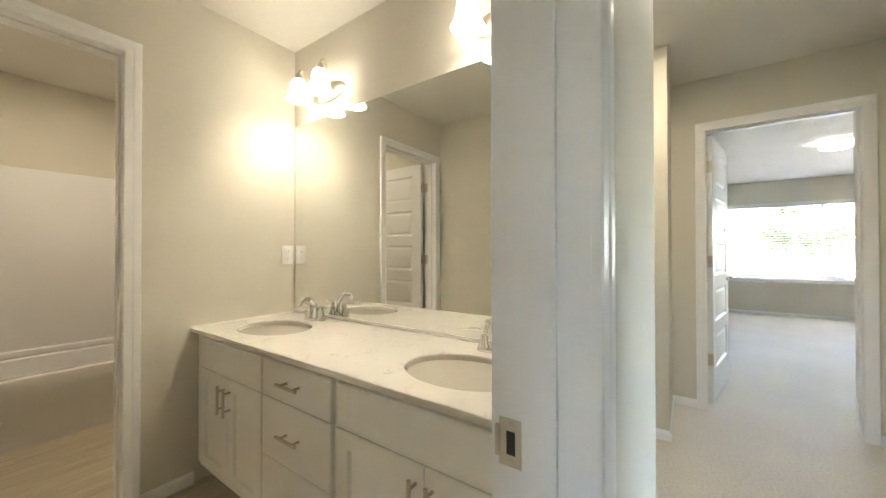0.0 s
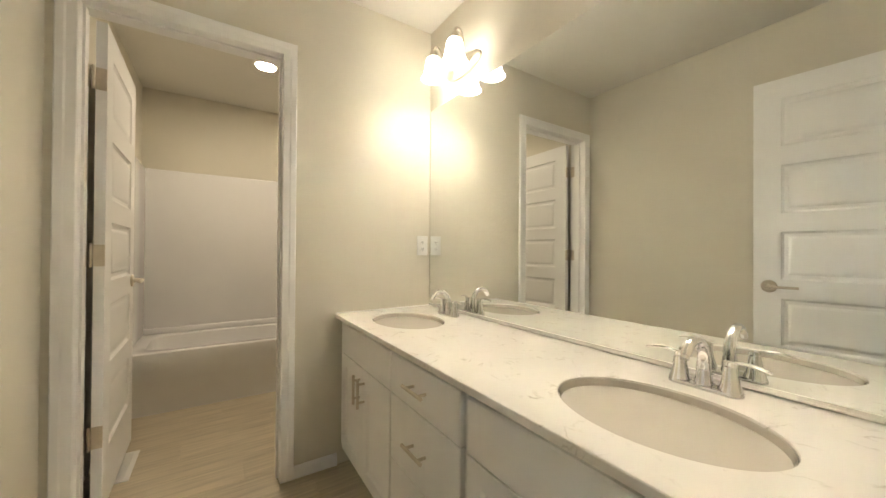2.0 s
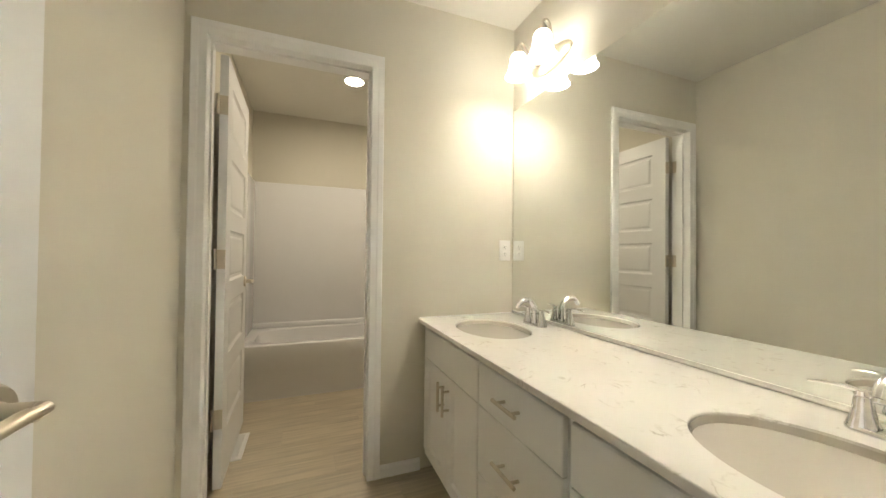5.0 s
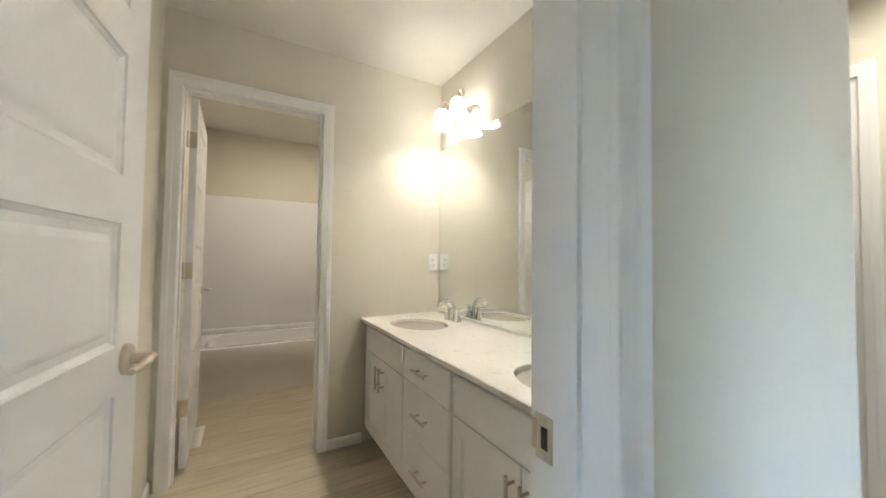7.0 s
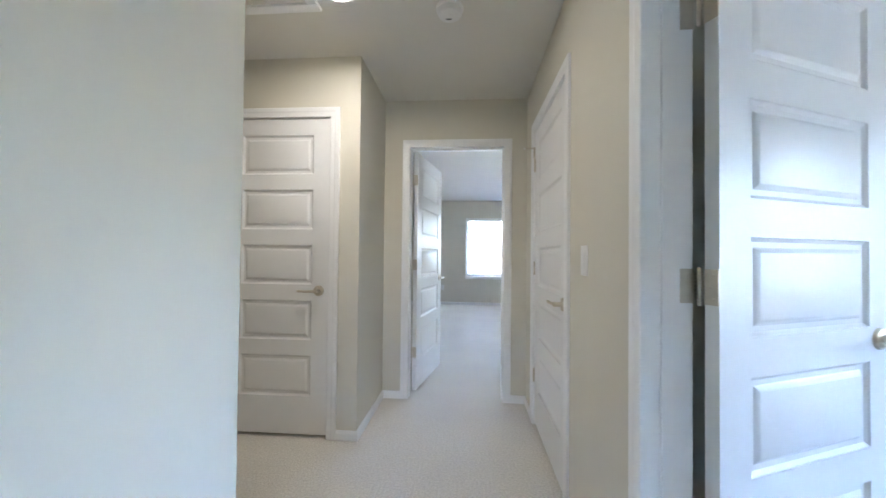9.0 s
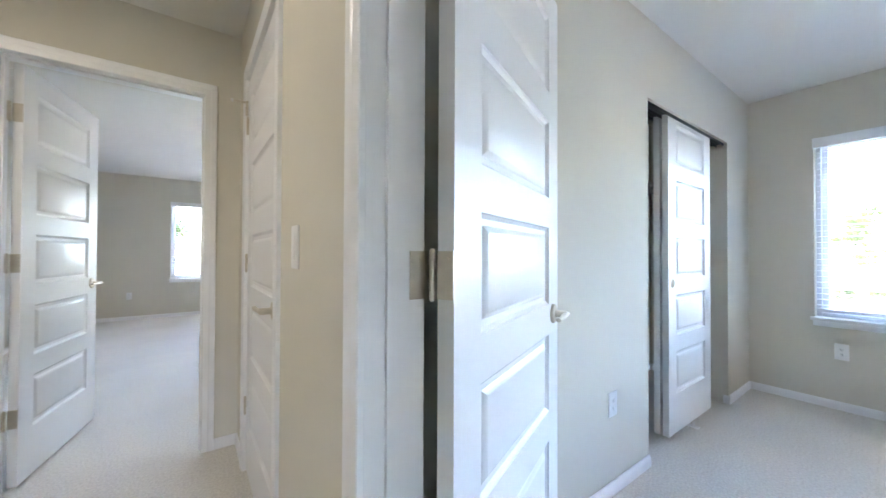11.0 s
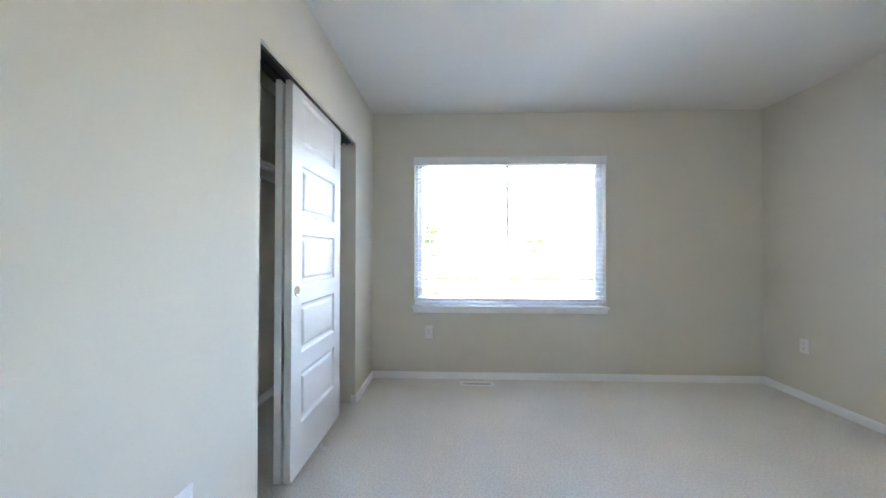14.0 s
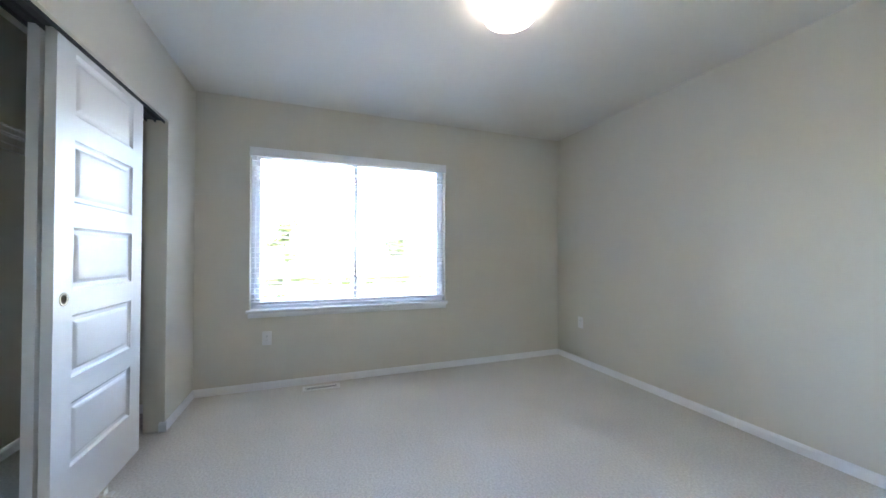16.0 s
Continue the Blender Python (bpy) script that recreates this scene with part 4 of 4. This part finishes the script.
def blind(m, w, h, label, tilt=4, gap=0.04):
    b = thing("window_blind", label, "window blind", m, "window blinds")
    part("valance", boxes((-0.006, w + 0.006, -0.012, 0.006, h - 0.072, h + 0.004), (-0.006, 0.006, 0.006, 0.05, h - 0.072, h + 0.004), (w - 0.006, w + 0.006, 0.006, 0.05, h - 0.072, h + 0.004), bevel=0.002, seg=1), BLIND, b, "white valance board")
    part("head_rail", boxes((0.008, w - 0.008, 0.010, 0.055, h - 0.055, h - 0.004)), BLIND, b)
    bm = bmesh.new()
    rows = []
    for k in range(7):
        u = (k / 6 - 0.5) * 0.05
        z = 0.0022 * (1 - (2 * k / 6 - 1) ** 2)
        rows.append([bm.verts.new((x, u, z + dz)) for x in (0.012, w - 0.012) for dz in (0.0014, -0.0014)])
    for p, q in zip(rows, rows[1:]):
        bm.faces.new((p[0], p[2], q[2], q[0]))
        bm.faces.new((p[1], q[1], q[3], p[3]))
        bm.faces.new((p[0], q[0], q[1], p[1]))
        bm.faces.new((p[2], p[3], q[3], q[2]))
    bm.faces.new((rows[0][0], rows[0][1], rows[0][3], rows[0][2]))
    bm.faces.new((rows[-1][0], rows[-1][2], rows[-1][3], rows[-1][1]))
    me = mesh_of("slat", bm, BLIND, 40)
    z, n = gap + 0.05, 0
    while z < h - 0.08:
        s = new("slat", me)
        s.parent = b
        s.matrix_local = pose(0, 0.033, z, tilt)
        z += 0.0435
    part("bottom_rail", boxes((0.010, w - 0.010, 0.010, 0.056, gap, gap + 0.026), bevel=0.003, seg=1), BLIND, b, "white bottom rail")
    for x in (0.14, w * 0.38, w * 0.62, w - 0.14):
        for y in (0.0075, 0.0585):
            part("ladder_cord", tube([(x, y, gap + 0.02), (x, y, h - 0.03)], [0.0008, 0.0008], 5), BLIND, b)
    part("tilt_wand", tube([(w - 0.07, 0.0, h - 0.08), (w - 0.07, 0.0, h - 0.62)], [0.004, 0.0045], 8), PLASTIC, b, "clear tilt wand")
    return b


WH = WZ1 - WZ0
mE = pose(RE, WY1, WZ0, 0, 0, -90)
window("window_1", mE, WY1 - WY0, WH, "white vinyl sliding window with painted stool")
blind(mE, WY1 - WY0, WH, "white horizontal slat blind, lowered with slats open")
mN = pose(NW0, NY, WZ0)
window("window_2", mN, NW1 - NW0, WH, "white vinyl sliding window in the bright room")
blind(mN, NW1 - NW0, WH, "white horizontal slat blind, lowered with slats open")


# out of view: added to bring daylight onto the hall walls and jambs
window("window_3", pose(SW1, HS, SWZ0, 0, 0, 180), SW1 - SW0, WZ1 - SWZ0, "unseen white vinyl sliding window, added to light the hall")


# ---- outdoors ----
GZ = -3.1
structure("ground", boxes((-400, 600, -500, 500, GZ - 0.3, GZ)), mat("dry_ground", (0.16, 0.17, 0.10), 0.9, var=0.25, vscale=0.4, bump=0.6, scale=40), "pale dry lawn and open ground", "ground")
structure("pavement", boxes((5.4, 17.0, -40, 40, GZ + 0.004, GZ + 0.02)), mat("driveway_concrete", (0.46, 0.45, 0.43), 0.85, var=0.08, bump=0.3), "pale concrete driveway court", "pavement")
structure("pavement", boxes((-10, 5.2, 9.4, 22, GZ + 0.004, GZ + 0.02)), mat("court_concrete", (0.46, 0.45, 0.43), 0.85, var=0.08, bump=0.3), "pale concrete driveway court", "pavement")
structure("road", boxes((24, 31, -300, 300, GZ + 0.004, GZ + 0.012)), ASPHALT, "grey asphalt street", "road")
structure("pavement", boxes((22.2, 23.8, -300, 300, GZ + 0.004, GZ + 0.12)), mat("concrete", (0.42, 0.41, 0.39), 0.85, var=0.1, bump=0.3), "concrete pavement along the street", "pavement")
rng = random.Random(7)


def leaf_cloud(bm, centre, radius, count, size, squash=1.0):
    for _ in range(count):
        d = Vector((rng.gauss(0, 1), rng.gauss(0, 1), rng.gauss(0, 1))).normalized() * radius * rng.random() ** 0.45
        p = Vector(centre) + Vector((d.x, d.y, d.z * squash))
        a = Vector((rng.uniform(-1, 1), rng.uniform(-1, 1), rng.uniform(-1, 1))).normalized()
        b = a.cross(Vector((0.3, 0.5, 0.8))).normalized()
        s = size * rng.uniform(0.6, 1.4)
        bm.faces.new([bm.verts.new(p + v) for v in (a * s, b * s * 0.5, -a * s, -b * s * 0.5)])


def tree(x, y, h, r, label="leafy green tree beyond the street"):
    t = thing("tree", label, "tree", pose(x, y, GZ), "street trees")
    trunk = tube([(0, 0, -0.05), (0.05, 0.03, h * 0.3), (-0.05, 0.08, h * 0.6), (0, 0, h * 0.92)], [0.18, 0.14, 0.09, 0.02], 9)
    for k in range(6):
        a = k * 1.05 + rng.random()
        z = h * (0.3 + 0.09 * k)
        trunk = merge(trunk, tube([(0, 0.03, z), (math.cos(a) * r * 0.5, math.sin(a) * r * 0.5, z + 0.5), (math.cos(a) * r * 0.85, math.sin(a) * r * 0.85, z + 1.0)], [0.07, 0.045, 0.012], 6))
    part("trunk", trunk, BARK, t)
    bm = bmesh.new()
    for k in range(11):
        a = rng.uniform(0, 6.28)
        q = rng.uniform(0.1, 0.75) * r
        leaf_cloud(bm, (math.cos(a) * q, math.sin(a) * q, h * rng.uniform(0.42, 0.95)), r * rng.uniform(0.3, 0.5), 320, 0.17, 0.8)
    part("crown", bm, LEAF, t, smooth=0)


for x, y, h, r in ((52, 4, 9, 3), (55, -12, 10, 3.4), (50, -19, 8, 2.8), (60, 12, 11, 3.2), (48, -27, 10, 3), (58, 25, 9, 3), (-2, 38, 9, 3), (8, 42, 10, 3.4)):
    tree(x, y, h, r)


def shrub(x, y, r):
    s = thing("shrub", "rounded yellow-green garden shrub beyond the street", "shrub", pose(x, y, GZ), "garden shrubs")
    bm = bmesh.new()
    for k in range(5):
        a = rng.uniform(0, 6.28)
        leaf_cloud(bm, (math.cos(a) * r * 0.45, math.sin(a) * r * 0.45, r * rng.uniform(0.4, 0.7)), r * 0.55, 260, 0.12, 0.8)
    part("foliage", bm, LEAF, s, smooth=0)
    part("stems", merge(*[tube([(0, 0, -0.02), (math.cos(k * 1.6) * r * 0.3, math.sin(k * 1.6) * r * 0.3, r * 0.6)], [0.03, 0.01], 6) for k in range(4)]), BARK, s)


for k in range(20):
    shrub(52.0 + rng.uniform(-3.5, 3.5), 9.0 - k * 1.5 + rng.uniform(-0.5, 0.5), rng.uniform(0.8, 1.6))
for k in range(6):
    shrub(33.5 + rng.uniform(-1.2, 1.2), 6.4 - k * 0.75, rng.uniform(0.5, 0.85))


def house(x, y, w, d, h, label):
    b = thing("house", label, "house", pose(x, y, GZ), "houses across the street")
    part("wall", boxes((0, d, -w / 2, w / 2, 0, h)), SIDING, b)
    bm = bmesh.new()
    e = 0.5
    vs = [bm.verts.new(p) for p in ((-e, -w / 2 - e, h), (d + e, -w / 2 - e, h), (d + e, w / 2 + e, h), (-e, w / 2 + e, h), (d / 2, -w / 2 - e, h + d * 0.32), (d / 2, w / 2 + e, h + d * 0.32))]
    for f in ((0, 1, 2, 3), (0, 4, 1), (3, 2, 5), (0, 3, 5, 4), (1, 4, 5, 2)):
        bm.faces.new([vs[i] for i in f])
    part("roof", bm, ROOF, b, smooth=0)
    for z in (1.0, 3.8):
        for k in range(3):
            yy = (k - 1) * w * 0.3
            wn = part("window", boxes((-0.06, -0.002, yy - 0.75, yy + 0.75, z, z + 1.3)), VINYLW, b)
            part("pane", boxes((-0.07, -0.062, yy - 0.66, yy + 0.66, z + 0.09, z + 1.21)), GLASSDARK, wn)


house(66, 20, 12, 9, 5.6, "two-storey grey house across the street")
house(68, -6, 13, 9, 5.6, "two-storey grey house across the street")
house(66, -30, 12, 9, 5.6, "two-storey grey house across the street")

pole = thing("utility_pole", "tall wooden utility pole across the street", "utility pole", pose(40, 10.5, GZ))
part("shaft", tube([(0, 0, -0.05), (0, 0, 9.5)], [0.15, 0.11], 12), BARK, pole)
part("crossarm", boxes((-0.06, 0.06, -1.1, 1.1, 8.6, 8.74)), BARK, pole)


def car(m, label):
    c = thing("car", label, "car", m, "parked cars")
    bm = bmesh.new()
    prof = [(-2.2, 0.35), (2.2, 0.35), (2.25, 0.75), (1.5, 0.95), (0.85, 1.42), (-0.95, 1.45), (-1.7, 1.0), (-2.25, 0.9)]
    rows = [[bm.verts.new((px, yy, pz)) for px, pz in prof] for yy in (-0.85, 0.85)]
    n = len(prof)
    for k in range(n):
        bm.faces.new((rows[0][k], rows[0][(k + 1) % n], rows[1][(k + 1) % n], rows[1][k]))
    bm.faces.new(rows[0])
    bm.faces.new(rows[1])
    bmesh.ops.bevel(bm, geom=bm.edges[:], offset=0.06, segments=2, affect="EDGES")
    part("body", bm, CARPAINT, c)
    part("windows", boxes((-1.2, 0.9, -0.87, 0.87, 1.02, 1.33), bevel=0.02), GLASSDARK, c)
    for wx in (-1.4, 1.4):
        for wy in (-0.8, 0.8):
            t = part("wheel", lathe([(0.16, -0.1), (0.33, -0.1), (0.34, 0.1), (0.16, 0.1)], 24, "Y", (wx, wy, 0.34)), DARK, c)
            part("rim", lathe([(0.0, -0.105), (0.2, -0.105), (0.2, 0.105), (0.0, 0.105)], 18, "Y", (wx, wy, 0.34)), CHROME, t)


car(pose(60.5, -9.0, GZ, 0, 0, 88), "parked dark red car beyond the shrubs")

# ---- vinyl planks, last ----
PW, PL = 0.178, 1.22
plank_holder = structure("floor_bath", boxes((TW, -T / 2 - 0.002, BS, BN, -0.013, -0.0045)), PLANK, "pale oak look vinyl plank floor", "floor")
shared = {}
x = TW
row = 0
while x < -T / 2 - 0.003:
    x1 = min(x + PW, -T / 2 - 0.002)
    y = BS - (row * 0.47 % PL)
    while y < BN:
        a, b = max(y, BS), min(y + PL, BN)
        if b - a > 0.01:
            key = (round(x1 - x, 4), round(b - a, 4))
            if key not in shared:
                g = 0.0006
                shared[key] = mesh_of("plank", boxes((g, key[0] - g, g, key[1] - g, -0.004, 0.0), bevel=0.0008, seg=1), PLANK, 0)
            p = new("plank", shared[key])
            p.location = (x, a, 0)
            p.parent = plank_holder
        y += PL
    x += PW
    row += 1
structure("trim", boxes((-T / 2 - 0.015, -T / 2 + 0.015, EN0 - J, EN1 + J, -0.004, 0.004), bevel=0.0018), NICKEL, "metal threshold strip between vinyl and carpet", "threshold")
